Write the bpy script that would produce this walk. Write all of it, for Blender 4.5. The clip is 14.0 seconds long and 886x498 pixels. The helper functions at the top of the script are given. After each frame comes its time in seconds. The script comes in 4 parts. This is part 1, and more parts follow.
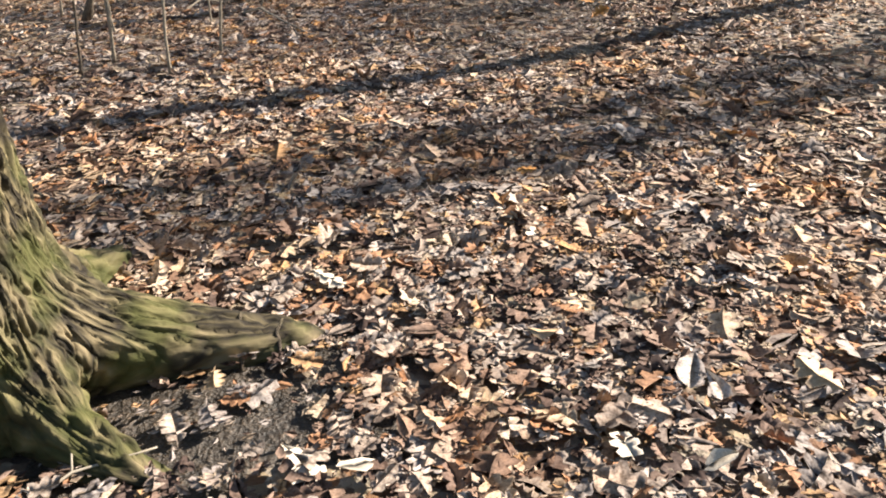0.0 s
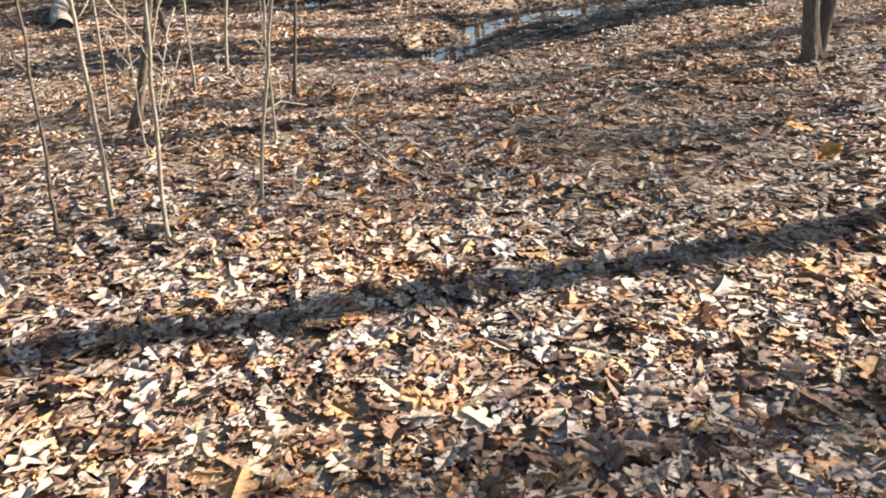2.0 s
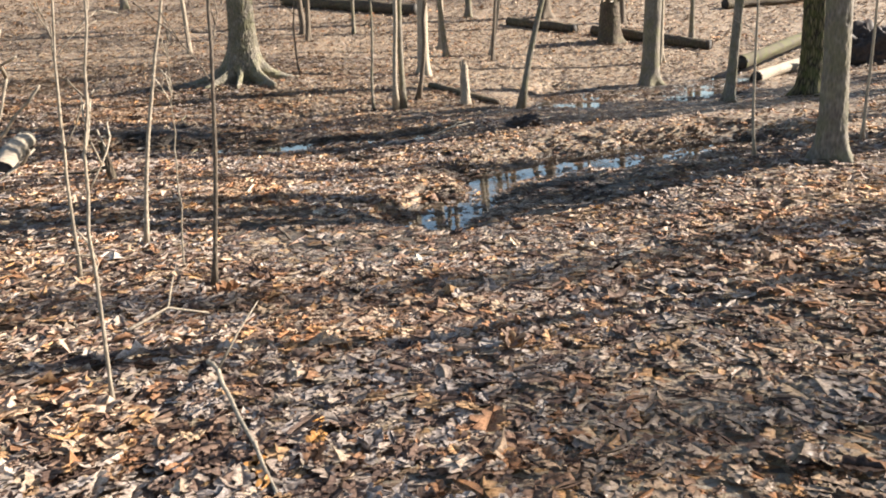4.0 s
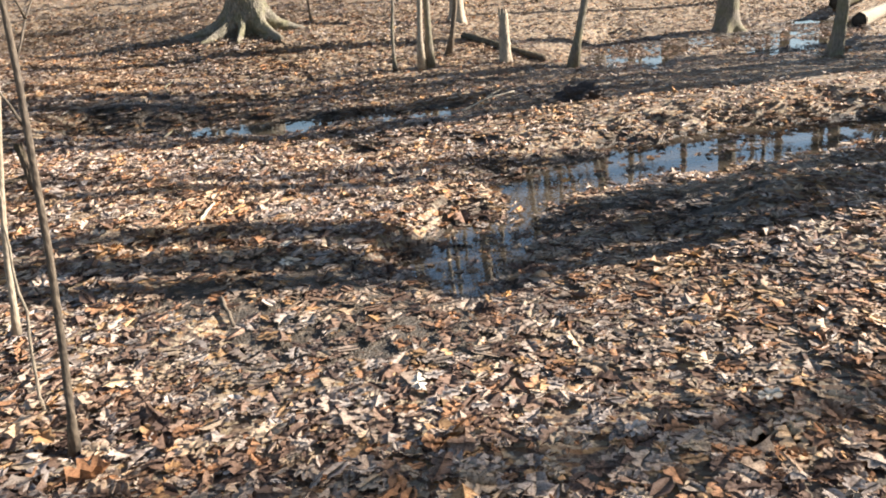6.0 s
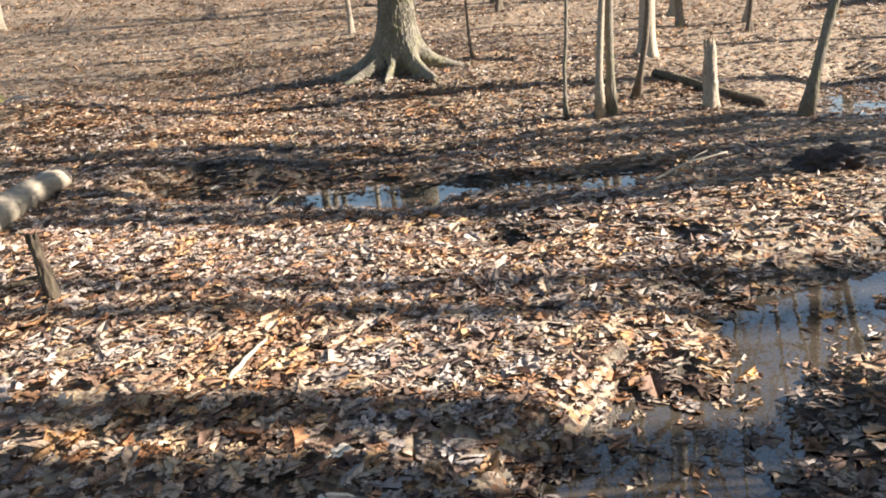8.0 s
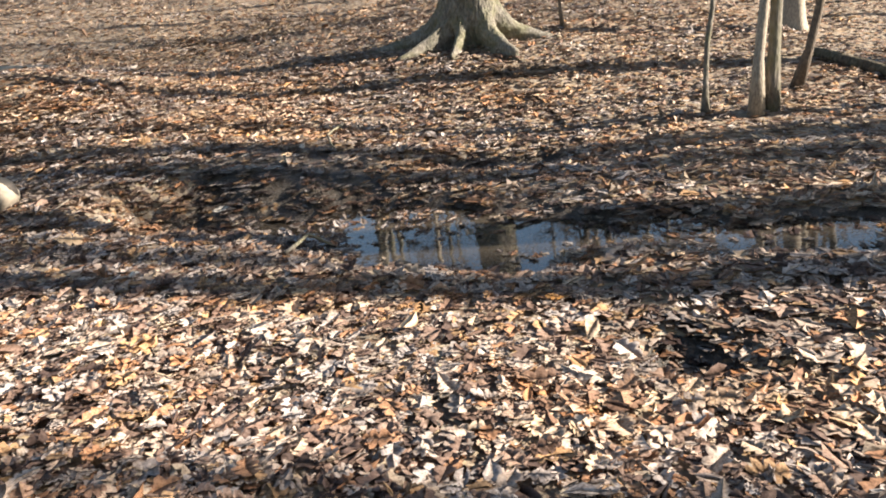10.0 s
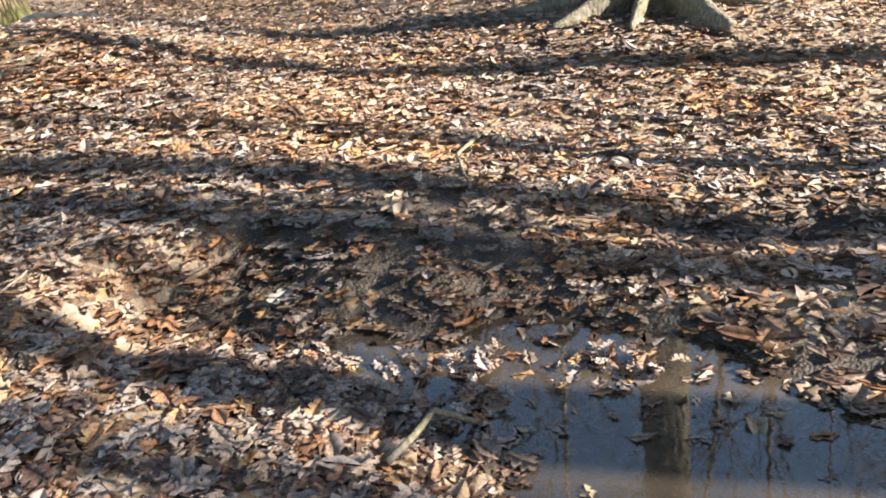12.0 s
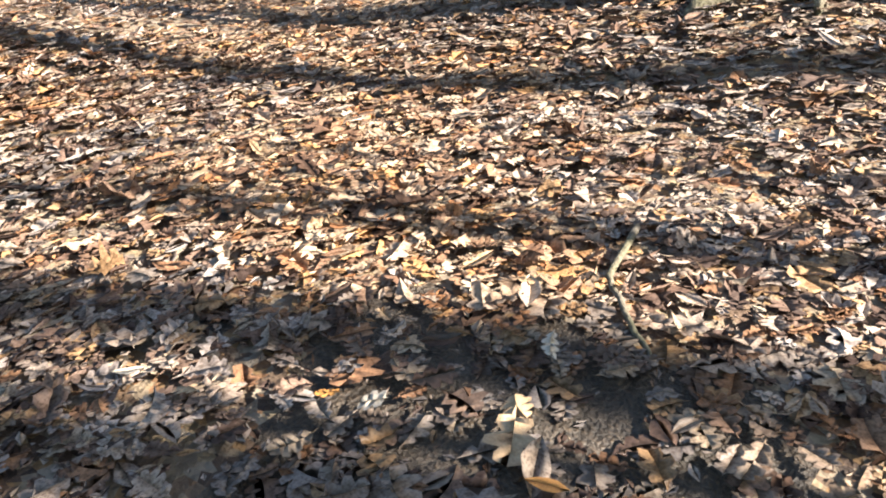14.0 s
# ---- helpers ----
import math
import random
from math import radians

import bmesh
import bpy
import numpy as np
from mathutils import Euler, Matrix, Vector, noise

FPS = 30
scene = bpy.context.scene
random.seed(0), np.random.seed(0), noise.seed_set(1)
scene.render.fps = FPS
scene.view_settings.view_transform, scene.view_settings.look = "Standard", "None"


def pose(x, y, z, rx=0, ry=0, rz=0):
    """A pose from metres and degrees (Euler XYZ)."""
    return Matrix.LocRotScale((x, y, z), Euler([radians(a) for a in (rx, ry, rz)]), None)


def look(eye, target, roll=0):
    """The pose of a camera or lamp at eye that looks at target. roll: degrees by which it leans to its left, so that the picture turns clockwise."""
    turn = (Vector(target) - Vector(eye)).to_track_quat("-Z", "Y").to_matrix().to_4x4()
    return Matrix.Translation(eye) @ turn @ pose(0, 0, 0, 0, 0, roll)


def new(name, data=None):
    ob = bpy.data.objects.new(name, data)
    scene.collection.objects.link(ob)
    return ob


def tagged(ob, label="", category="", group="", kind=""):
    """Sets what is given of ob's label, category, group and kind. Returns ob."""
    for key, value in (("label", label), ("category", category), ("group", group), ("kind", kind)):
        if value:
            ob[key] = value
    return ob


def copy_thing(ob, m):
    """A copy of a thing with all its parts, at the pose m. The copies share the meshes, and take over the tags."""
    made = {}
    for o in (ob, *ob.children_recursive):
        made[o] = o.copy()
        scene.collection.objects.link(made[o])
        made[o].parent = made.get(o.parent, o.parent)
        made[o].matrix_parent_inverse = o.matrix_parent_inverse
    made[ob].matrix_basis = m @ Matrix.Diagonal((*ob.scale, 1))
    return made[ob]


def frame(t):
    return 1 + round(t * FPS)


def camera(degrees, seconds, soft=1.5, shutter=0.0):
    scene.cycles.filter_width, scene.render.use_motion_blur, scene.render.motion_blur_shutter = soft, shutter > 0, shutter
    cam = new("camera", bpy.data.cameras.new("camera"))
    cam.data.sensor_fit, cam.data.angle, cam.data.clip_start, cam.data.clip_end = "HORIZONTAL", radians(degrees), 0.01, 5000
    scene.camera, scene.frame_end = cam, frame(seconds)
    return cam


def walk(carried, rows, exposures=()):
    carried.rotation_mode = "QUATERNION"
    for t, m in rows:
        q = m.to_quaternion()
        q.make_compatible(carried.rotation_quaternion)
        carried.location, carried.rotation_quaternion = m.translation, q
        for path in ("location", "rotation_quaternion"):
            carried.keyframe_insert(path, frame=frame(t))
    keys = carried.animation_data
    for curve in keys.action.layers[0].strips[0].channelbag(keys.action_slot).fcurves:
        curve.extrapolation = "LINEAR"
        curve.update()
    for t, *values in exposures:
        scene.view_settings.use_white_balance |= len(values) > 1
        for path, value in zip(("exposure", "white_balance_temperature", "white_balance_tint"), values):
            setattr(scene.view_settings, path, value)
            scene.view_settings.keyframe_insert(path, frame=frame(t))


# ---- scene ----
import functools
# The walk: seconds, place in metres, yaw, pitch and roll in degrees.
cam = camera(57.0, 14.0, soft=1.9)
PATH = [
    (0.0, 0.000, 0.086, 1.593, -0.155, -31.123, 2.867),
    (0.5, 0.047, 0.761, 1.505, 0.882, -33.096, 2.259),
    (1.0, 0.103, 1.403, 1.438, 4.584, -34.380, 2.995),
    (1.5, 0.070, 2.002, 1.394, 8.795, -31.200, 4.507),
    (2.0, 0.042, 2.556, 1.402, 10.380, -26.845, 4.383),
    (2.2, 0.059, 2.782, 1.369, 10.901, -24.282, 4.429),
    (2.5, 0.025, 3.195, 1.348, 11.636, -23.629, 3.638),
    (3.0, -0.028, 3.802, 1.300, 12.294, -23.935, 3.751),
    (3.5, -0.019, 4.439, 1.219, 12.917, -20.850, 4.094),
    (4.0, -0.023, 5.016, 1.149, 13.367, -17.863, 3.969),
    (4.2, -0.024, 5.251, 1.131, 13.429, -18.472, 4.009),
    (6.3, -0.582, 7.875, 1.224, 16.724, -22.621, 5.253),
    (6.5, -0.639, 8.133, 1.221, 17.170, -22.745, 5.300),
    (7.0, -0.779, 8.797, 1.106, 20.123, -20.745, 5.457),
    (7.5, -0.999, 9.422, 1.025, 24.529, -19.943, 6.412),
    (8.0, -1.249, 9.947, 0.967, 28.478, -18.909, 7.098),
    (8.2, -1.391, 10.164, 0.947, 30.083, -18.306, 7.220),
    (10.3, -3.211, 12.436, 0.746, 32.715, -21.440, 6.167),
    (10.5, -3.406, 12.650, 0.716, 34.241, -21.734, 5.428),
    (11.0, -3.930, 13.145, 0.718, 38.027, -22.486, 5.021),
    (11.5, -4.432, 13.640, 0.683, 38.906, -23.144, 4.826),
    (12.0, -4.931, 14.157, 0.670, 38.878, -23.863, 5.489),
    (12.5, -5.409, 14.588, 0.669, 38.740, -25.595, 5.549),
    (13.0, -5.858, 15.064, 0.631, 40.837, -24.817, 6.094),
    (13.5, -6.283, 15.380, 0.612, 40.944, -25.039, 5.503),
    (14.0, -6.668, 15.708, 0.551, 39.940, -27.016, 6.804),
]
walk(cam, [(t, pose(x, y, z, 90 + pitch, roll, yaw)) for t, x, y, z, yaw, pitch, roll in PATH],
     [(0.0, 1.76), (0.5, 1.78), (1.0, 1.84), (1.5, 2.08), (2.0, 2.2), (2.5, 2.15), (3.0, 2.13), (4.0, 2.14), (7.0, 2.14), (8.0, 2.2), (10.5, 2.06), (11.5, 2.34), (12.0, 2.46), (13.0, 2.45), (14.0, 2.36)])

# ---- light ----
SUN_AZIMUTH, SUN_ELEVATION = 25.5, 27.0
toward_sun = Vector((math.cos(radians(SUN_AZIMUTH)) * math.cos(radians(SUN_ELEVATION)),
                     math.sin(radians(SUN_AZIMUTH)) * math.cos(radians(SUN_ELEVATION)),
                     math.sin(radians(SUN_ELEVATION))))
world = bpy.data.worlds.new("sky")
scene.world = world
world.use_nodes = True
sky = world.node_tree.nodes.new("ShaderNodeTexSky")
sky.sky_type, sky.sun_disc = "NISHITA", False
sky.sun_elevation, sky.sun_rotation = radians(SUN_ELEVATION), radians(90 - SUN_AZIMUTH)
sky.air_density, sky.dust_density, sky.ozone_density = 1.2, 0.7, 2.0
backing = world.node_tree.nodes["Background"]
backing.inputs["Strength"].default_value = 0.052
world.node_tree.links.new(sky.outputs["Color"], backing.inputs["Color"])
sun = new("sun", bpy.data.lights.new("sun", "SUN"))
sun.data.energy, sun.data.angle, sun.data.color = 4.7, radians(0.55), (1.0, 0.92, 0.82)
sun.matrix_world = look(toward_sun * 60, (0, 0, 0))


# ---- materials ----
def material(name):
    m = bpy.data.materials.new(name)
    m.use_nodes = True
    n = m.node_tree.nodes
    return m, n, m.node_tree.links, n["Principled BSDF"]


def ramp(nodes, stops, interpolation="LINEAR"):
    r = nodes.new("ShaderNodeValToRGB")
    r.color_ramp.interpolation = interpolation
    while len(r.color_ramp.elements) < len(stops):
        r.color_ramp.elements.new(0.5)
    for e, (at, col) in zip(r.color_ramp.elements, stops):
        e.position, e.color = at, (*col, 1)
    return r


def texture(nodes, links, kind, scale, stretch=None, coords="Object", detail=4.0):
    tc = nodes.new("ShaderNodeTexCoord")
    t = nodes.new("ShaderNodeTex" + kind)
    t.inputs["Scale"].default_value = scale
    if kind == "Noise":
        t.inputs["Detail"].default_value = detail
    if stretch:
        mp = nodes.new("ShaderNodeMapping")
        mp.inputs["Scale"].default_value = stretch
        links.new(tc.outputs[coords], mp.inputs["Vector"])
        links.new(mp.outputs["Vector"], t.inputs["Vector"])
    else:
        links.new(tc.outputs[coords], t.inputs["Vector"])
    return t


def mixed(nodes, links, a, b, factor, mode="MIX"):
    mx = nodes.new("ShaderNodeMix")
    mx.data_type, mx.blend_type = "RGBA", mode
    for value, slot in ((factor, 0), (a, 6), (b, 7)):
        if isinstance(value, (int, float)):
            mx.inputs[slot].default_value = value
        elif isinstance(value, tuple):
            mx.inputs[slot].default_value = (*value, 1)
        else:
            links.new(value, mx.inputs[slot])
    return mx.outputs[2]


def bumped(nodes, links, bsdf, height, strength, distance):
    b = nodes.new("ShaderNodeBump")
    b.inputs["Strength"].default_value, b.inputs["Distance"].default_value = strength, distance
    links.new(height, b.inputs["Height"])
    links.new(b.outputs["Normal"], bsdf.inputs["Normal"])


LEAF_COLOURS = [(0.0, (0.36, 0.27, 0.18)), (0.13, (0.43, 0.33, 0.22)), (0.25, (0.25, 0.162, 0.10)), (0.39, (0.37, 0.30, 0.22)), (0.50, (0.34, 0.175, 0.08)),
                (0.58, (0.49, 0.40, 0.29)), (0.64, (0.18, 0.112, 0.07)), (0.76, (0.42, 0.25, 0.11)), (0.83, (0.45, 0.335, 0.20)), (0.91, (0.095, 0.06, 0.04))]


def leaf_material(name, source, shade=1.0, rough=0.74, glow=0.09):
    m, n, l, p = material(name)
    if source == "island":
        src = n.new("ShaderNodeNewGeometry").outputs["Random Per Island"]
    else:
        src = n.new("ShaderNodeObjectInfo").outputs["Random"]
    r = ramp(n, [(a, (col[0] * shade * 0.98, col[1] * shade, col[2] * shade * 1.15)) for a, col in LEAF_COLOURS], "CONSTANT")
    l.new(src, r.inputs["Fac"])
    blot = texture(n, l, "Noise", 30.0, coords="Object", detail=7.0)
    spots = ramp(n, [(0.30, (0.40, 0.35, 0.31)), (0.52, (0.95, 0.94, 0.93)), (0.75, (1.15, 1.10, 1.0))])
    l.new(blot.outputs["Fac"], spots.inputs["Fac"])
    col = mixed(n, l, r.outputs["Color"], spots.outputs["Color"], 0.85, "MULTIPLY")
    flecks = texture(n, l, "Noise", 120.0, coords="Object", detail=5.0)
    worn = ramp(n, [(0.34, (0.55, 0.50, 0.46)), (0.50, (1.0, 1.0, 1.0)), (0.68, (1.18, 1.15, 1.12))])
    l.new(flecks.outputs["Fac"], worn.inputs["Fac"])
    col = mixed(n, l, col, worn.outputs["Color"], 0.8, "MULTIPLY")
    drifts = texture(n, l, "Noise", 0.9, coords="Object", detail=3.0)
    hue = ramp(n, [(0.36, (0.86, 0.90, 0.98)), (0.50, (0.97, 0.98, 1.02)), (0.64, (1.12, 1.01, 0.88))])
    l.new(drifts.outputs["Fac"], hue.inputs["Fac"])
    col = mixed(n, l, col, hue.outputs["Color"], 1.0, "MULTIPLY")
    l.new(col, p.inputs["Base Color"])
    p.inputs["Roughness"].default_value = rough
    p.inputs["Specular IOR Level"].default_value = 0.18
    fine = texture(n, l, "Noise", 160.0, coords="Object")
    bumped(n, l, p, fine.outputs["Fac"], 0.35, 0.003)
    tr = n.new("ShaderNodeBsdfTranslucent")
    l.new(col, tr.inputs["Color"])
    mx = n.new("ShaderNodeMixShader")
    mx.inputs[0].default_value = glow
    l.new(p.outputs[0], mx.inputs[1])
    l.new(tr.outputs[0], mx.inputs[2])
    l.new(mx.outputs[0], n["Material Output"].inputs["Surface"])
    return m


def ground_material():
    m, n, l, p = material("forest_floor")
    cells = texture(n, l, "Voronoi", 24.0, (1.0, 1.35, 1.0))
    sep = n.new("ShaderNodeSeparateColor")
    l.new(cells.outputs["Color"], sep.inputs[0])
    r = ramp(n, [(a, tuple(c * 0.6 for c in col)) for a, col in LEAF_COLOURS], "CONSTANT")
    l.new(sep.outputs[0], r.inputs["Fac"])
    soil = texture(n, l, "Noise", 30.0, detail=8.0)
    earth = ramp(n, [(0.3, (0.022, 0.016, 0.011)), (0.55, (0.075, 0.055, 0.037)), (0.8, (0.15, 0.115, 0.08))])
    l.new(soil.outputs["Fac"], earth.inputs["Fac"])
    patch = texture(n, l, "Noise", 2.2, detail=5.0)
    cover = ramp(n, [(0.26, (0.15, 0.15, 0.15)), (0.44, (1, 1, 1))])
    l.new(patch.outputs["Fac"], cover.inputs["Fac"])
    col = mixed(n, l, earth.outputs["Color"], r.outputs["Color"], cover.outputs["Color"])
    l.new(col, p.inputs["Base Color"])
    p.inputs["Roughness"].default_value = 0.8
    h = mixed(n, l, soil.outputs["Fac"], cells.outputs["Distance"], 0.15)
    bumped(n, l, p, h, 0.9, 0.03)
    return m


def mud_material():
    m, n, l, p = material("wet_mud")
    a = texture(n, l, "Noise", 14.0, detail=9.0)
    r = ramp(n, [(0.3, (0.024, 0.018, 0.012)), (0.55, (0.070, 0.053, 0.037)), (0.8, (0.13, 0.10, 0.072))])
    l.new(a.outputs["Fac"], r.inputs["Fac"])
    l.new(r.outputs["Color"], p.inputs["Base Color"])
    p.inputs["Roughness"].default_value = 0.5
    crumbs = texture(n, l, "Noise", 75.0, detail=6.0)
    grit = ramp(n, [(0.36, (0.5, 0.48, 0.46)), (0.55, (1.0, 1.0, 1.0)), (0.72, (1.8, 1.6, 1.35))])
    l.new(crumbs.outputs["Fac"], grit.inputs["Fac"])
    l.new(mixed(n, l, r.outputs["Color"], grit.outputs["Color"], 1.0, "MULTIPLY"), p.inputs["Base Color"])
    bumped(n, l, p, mixed(n, l, a.outputs["Fac"], crumbs.outputs["Fac"], 0.4), 1.0, 0.05)
    return m


def bark_material(name, dark, mid, light, moss=None, moss_amount=0.45, scale=1.0, deep=0.03, cracked=False):
    """Bark. cracked: plates and furrows that follow the trunk and its roots."""
    m, n, l, p = material(name)
    if cracked:
        warp = texture(n, l, "Noise", 8.0, (1.0, 0.7, 1.0), "UV", 5.0)
        tc = n.new("ShaderNodeTexCoord")
        off = n.new("ShaderNodeVectorMath")
        off.operation = "MULTIPLY_ADD"
        off.inputs[1].default_value = (0.05, 0.06, 0)
        l.new(warp.outputs["Color"], off.inputs[0])
        l.new(tc.outputs["UV"], off.inputs[2])
        mp = n.new("ShaderNodeMapping")
        mp.inputs["Scale"].default_value = (22.0 * scale, 5.0 * scale, 1.0)
        l.new(off.outputs[0], mp.inputs["Vector"])
        plates = n.new("ShaderNodeTexVoronoi")
        plates.feature = "DISTANCE_TO_EDGE"
        plates.inputs["Scale"].default_value = 1.0
        l.new(mp.outputs[0], plates.inputs["Vector"])
        edge = ramp(n, [(0.0, (0, 0, 0)), (0.12, (0.45, 0.45, 0.45)), (0.34, (1, 1, 1))])
        l.new(plates.outputs["Distance"], edge.inputs["Fac"])
        grain = texture(n, l, "Noise", 45.0 * scale, (1.3, 0.6, 1.0), "UV", 6.0)
        h = mixed(n, l, edge.outputs["Color"], grain.outputs["Fac"], 0.36)
    else:
        ridges = texture(n, l, "Noise", 16.0 * scale, (2.2, 2.2, 0.6), detail=8.0)
        ridges.inputs["Roughness"].default_value = 0.65
        plates = texture(n, l, "Voronoi", 22.0 * scale, (1.6, 1.6, 0.55))
        h = mixed(n, l, ridges.outputs["Fac"], plates.outputs["Distance"], 0.35)
    r = ramp(n, [(0.22, dark), (0.50, mid), (0.78, light)])
    l.new(h, r.inputs["Fac"])
    col = r.outputs["Color"]
    blot = texture(n, l, "Noise", 3.0, detail=5.0)
    tone = ramp(n, [(0.3, (0.72, 0.72, 0.74)), (0.7, (1.15, 1.12, 1.05))])
    l.new(blot.outputs["Fac"], tone.inputs["Fac"])
    col = mixed(n, l, col, tone.outputs["Color"], 0.9, "MULTIPLY")
    if moss:
        grown = texture(n, l, "Noise", 5.0, detail=9.0)
        mask = ramp(n, [(0.42, (0, 0, 0)), (0.62, (moss_amount,) * 3)])
        l.new(grown.outputs["Fac"], mask.inputs["Fac"])
        col = mixed(n, l, col, mixed(n, l, col, moss, 0.75), mask.outputs["Color"])
    l.new(col, p.inputs["Base Color"])
    p.inputs["Roughness"].default_value = 0.85
    p.inputs["Specular IOR Level"].default_value = 0.25
    bumped(n, l, p, h, 1.0, deep)
    return m


def cut_wood_material(name, a, b):
    m, n, l, p = material(name)
    w = texture(n, l, "Noise", 14.0, (1.0, 0.35, 1.0), detail=8.0)
    r = ramp(n, [(0.3, a), (0.7, b)])
    l.new(w.outputs["Fac"], r.inputs["Fac"])
    l.new(r.outputs["Color"], p.inputs["Base Color"])
    p.inputs["Roughness"].default_value = 0.8
    bumped(n, l, p, w.outputs["Fac"], 0.5, 0.006)
    return m


def water_material():
    m, n, l, p = material("puddle_water")
    n.remove(p)
    clear = n.new("ShaderNodeBsdfTransparent")
    clear.inputs["Color"].default_value = (0.90, 0.82, 0.70, 1)
    gloss = n.new("ShaderNodeBsdfGlossy")
    gloss.inputs["Roughness"].default_value = 0.015
    gloss.inputs["Color"].default_value = (1, 1, 1, 1)
    fr = n.new("ShaderNodeFresnel")
    fr.inputs["IOR"].default_value = 1.85
    ripple = texture(n, l, "Noise", 7.0, detail=2.0)
    b = n.new("ShaderNodeBump")
    b.inputs["Strength"].default_value, b.inputs["Distance"].default_value = 0.05, 0.012
    l.new(ripple.outputs["Fac"], b.inputs["Height"])
    for node in (gloss, fr):
        l.new(b.outputs["Normal"], node.inputs["Normal"])
    silt = n.new("ShaderNodeBsdfDiffuse")
    cloud = texture(n, l, "Noise", 3.5, detail=4.0)
    murk = ramp(n, [(0.3, (0.13, 0.10, 0.07)), (0.7, (0.24, 0.195, 0.145))])
    l.new(cloud.outputs["Fac"], murk.inputs["Fac"])
    l.new(murk.outputs["Color"], silt.inputs["Color"])
    body = n.new("ShaderNodeMixShader")
    body.inputs[0].default_value = 0.24
    l.new(clear.outputs[0], body.inputs[1])
    l.new(silt.outputs[0], body.inputs[2])
    mx = n.new("ShaderNodeMixShader")
    l.new(fr.outputs[0], mx.inputs[0])
    l.new(body.outputs[0], mx.inputs[1])
    l.new(gloss.outputs[0], mx.inputs[2])
    l.new(mx.outputs[0], n["Material Output"].inputs["Surface"])
    return m


FLOOR, MUD, WATER = ground_material(), mud_material(), water_material()
LEAF_DRY = leaf_material("dry_leaf", "island")
LEAF_ONE = leaf_material("dry_leaf_single", "object")
LEAF_WET = leaf_material("wet_leaf", "island", 0.64, 0.38, 0.05)
LEAF_FRESH = leaf_material("newly_fallen_leaf", "island", 1.22, 0.58, 0.14)
LEAF_SUNK = leaf_material("sunken_leaf", "island", 1.0, 0.5, 0.0)
BARK_OAK = bark_material("mossy_oak_bark", (0.018, 0.014, 0.009), (0.075, 0.06, 0.033), (0.19, 0.15, 0.085), (0.085, 0.09, 0.02), 0.7, deep=0.014, cracked=True)
BARK_ROOTED = bark_material("mossy_grey_bark", (0.05, 0.043, 0.033), (0.17, 0.148, 0.115), (0.31, 0.275, 0.215), (0.10, 0.10, 0.035), 0.6, 1.3, 0.02)
BARK_GREY = bark_material("grey_bark", (0.08, 0.067, 0.053), (0.165, 0.142, 0.116), (0.29, 0.25, 0.20), (0.13, 0.125, 0.05), 0.6, 1.3, 0.014)
BARK_PALE = bark_material("smooth_pale_bark", (0.13, 0.105, 0.08), (0.30, 0.25, 0.19), (0.46, 0.39, 0.30), None, 0, 2.2, 0.004)
BARK_DARK = bark_material("dark_young_bark", (0.04, 0.032, 0.025), (0.12, 0.095, 0.072), (0.24, 0.19, 0.14), None, 0, 2.2, 0.006)
BARK_ROT = bark_material("rotten_wood", (0.02, 0.016, 0.012), (0.075, 0.055, 0.04), (0.19, 0.145, 0.10), (0.10, 0.11, 0.04), 0.25)
WOOD_PALE = cut_wood_material("weathered_barkless_wood", (0.24, 0.20, 0.145), (0.43, 0.37, 0.28))
LOG_PALE = cut_wood_material("weathered_log", (0.13, 0.105, 0.075), (0.30, 0.25, 0.185))
HOLLOW_SHADE = cut_wood_material("hollow_shade_wood", (0.012, 0.010, 0.008), (0.05, 0.038, 0.028))
ROOT_SOIL = cut_wood_material("torn_root_soil", (0.012, 0.008, 0.006), (0.05, 0.03, 0.022))
STONE = cut_wood_material("pale_stone", (0.40, 0.37, 0.33), (0.55, 0.51, 0.46))


# ---- shape of the land ----
HUMPS = (
    (-8.3, 21, 2.2, 0.245),
    (-10, 17.5, 1.6, 0.08),
    (-7.6, 16.6, 0.7, 0.024),
    (-6.3, 18.5, 1.3, -0.245),
    (-2.2, 14.6, 1.5, -0.145),
    (-6.4, 15.7, 0.9, -0.091),
    (-2.5, 11.4, 1.8, -0.12),
    (1.0, 5, 1.8, -0.104),
    (-1.5, 5.5, 1.8, 0.031),
    (-1.0, 9, 1.8, -0.147),
    (-4.6, 12.6, 1.1, 0.043),
    (-1, 12.2, 1.0, -0.18),
    (-12.6, 17.4, 1.1, 0.422),
    (-12.3, 20.6, 1.3, -0.231),
    (-9.3, 19.2, 1.1, -0.171),
    (-4.2, 15.2, 1.2, -0.166),
    (1.2, 11, 1.6, -0.041),
    (1.5, 14, 1.5, -0.075),
    (-2.5, 19.5, 1.8, -0.084),
    (0.5, 23.2, 2.3, -0.26),
    (-3.86, 15.28, 0.17, -0.15),
    (-2.55, 15.42, 0.12, -0.10),
    (-6.42, 17.81, 0.17, -0.12),
    (-5.98, 18.1, 0.18, -0.14),
)
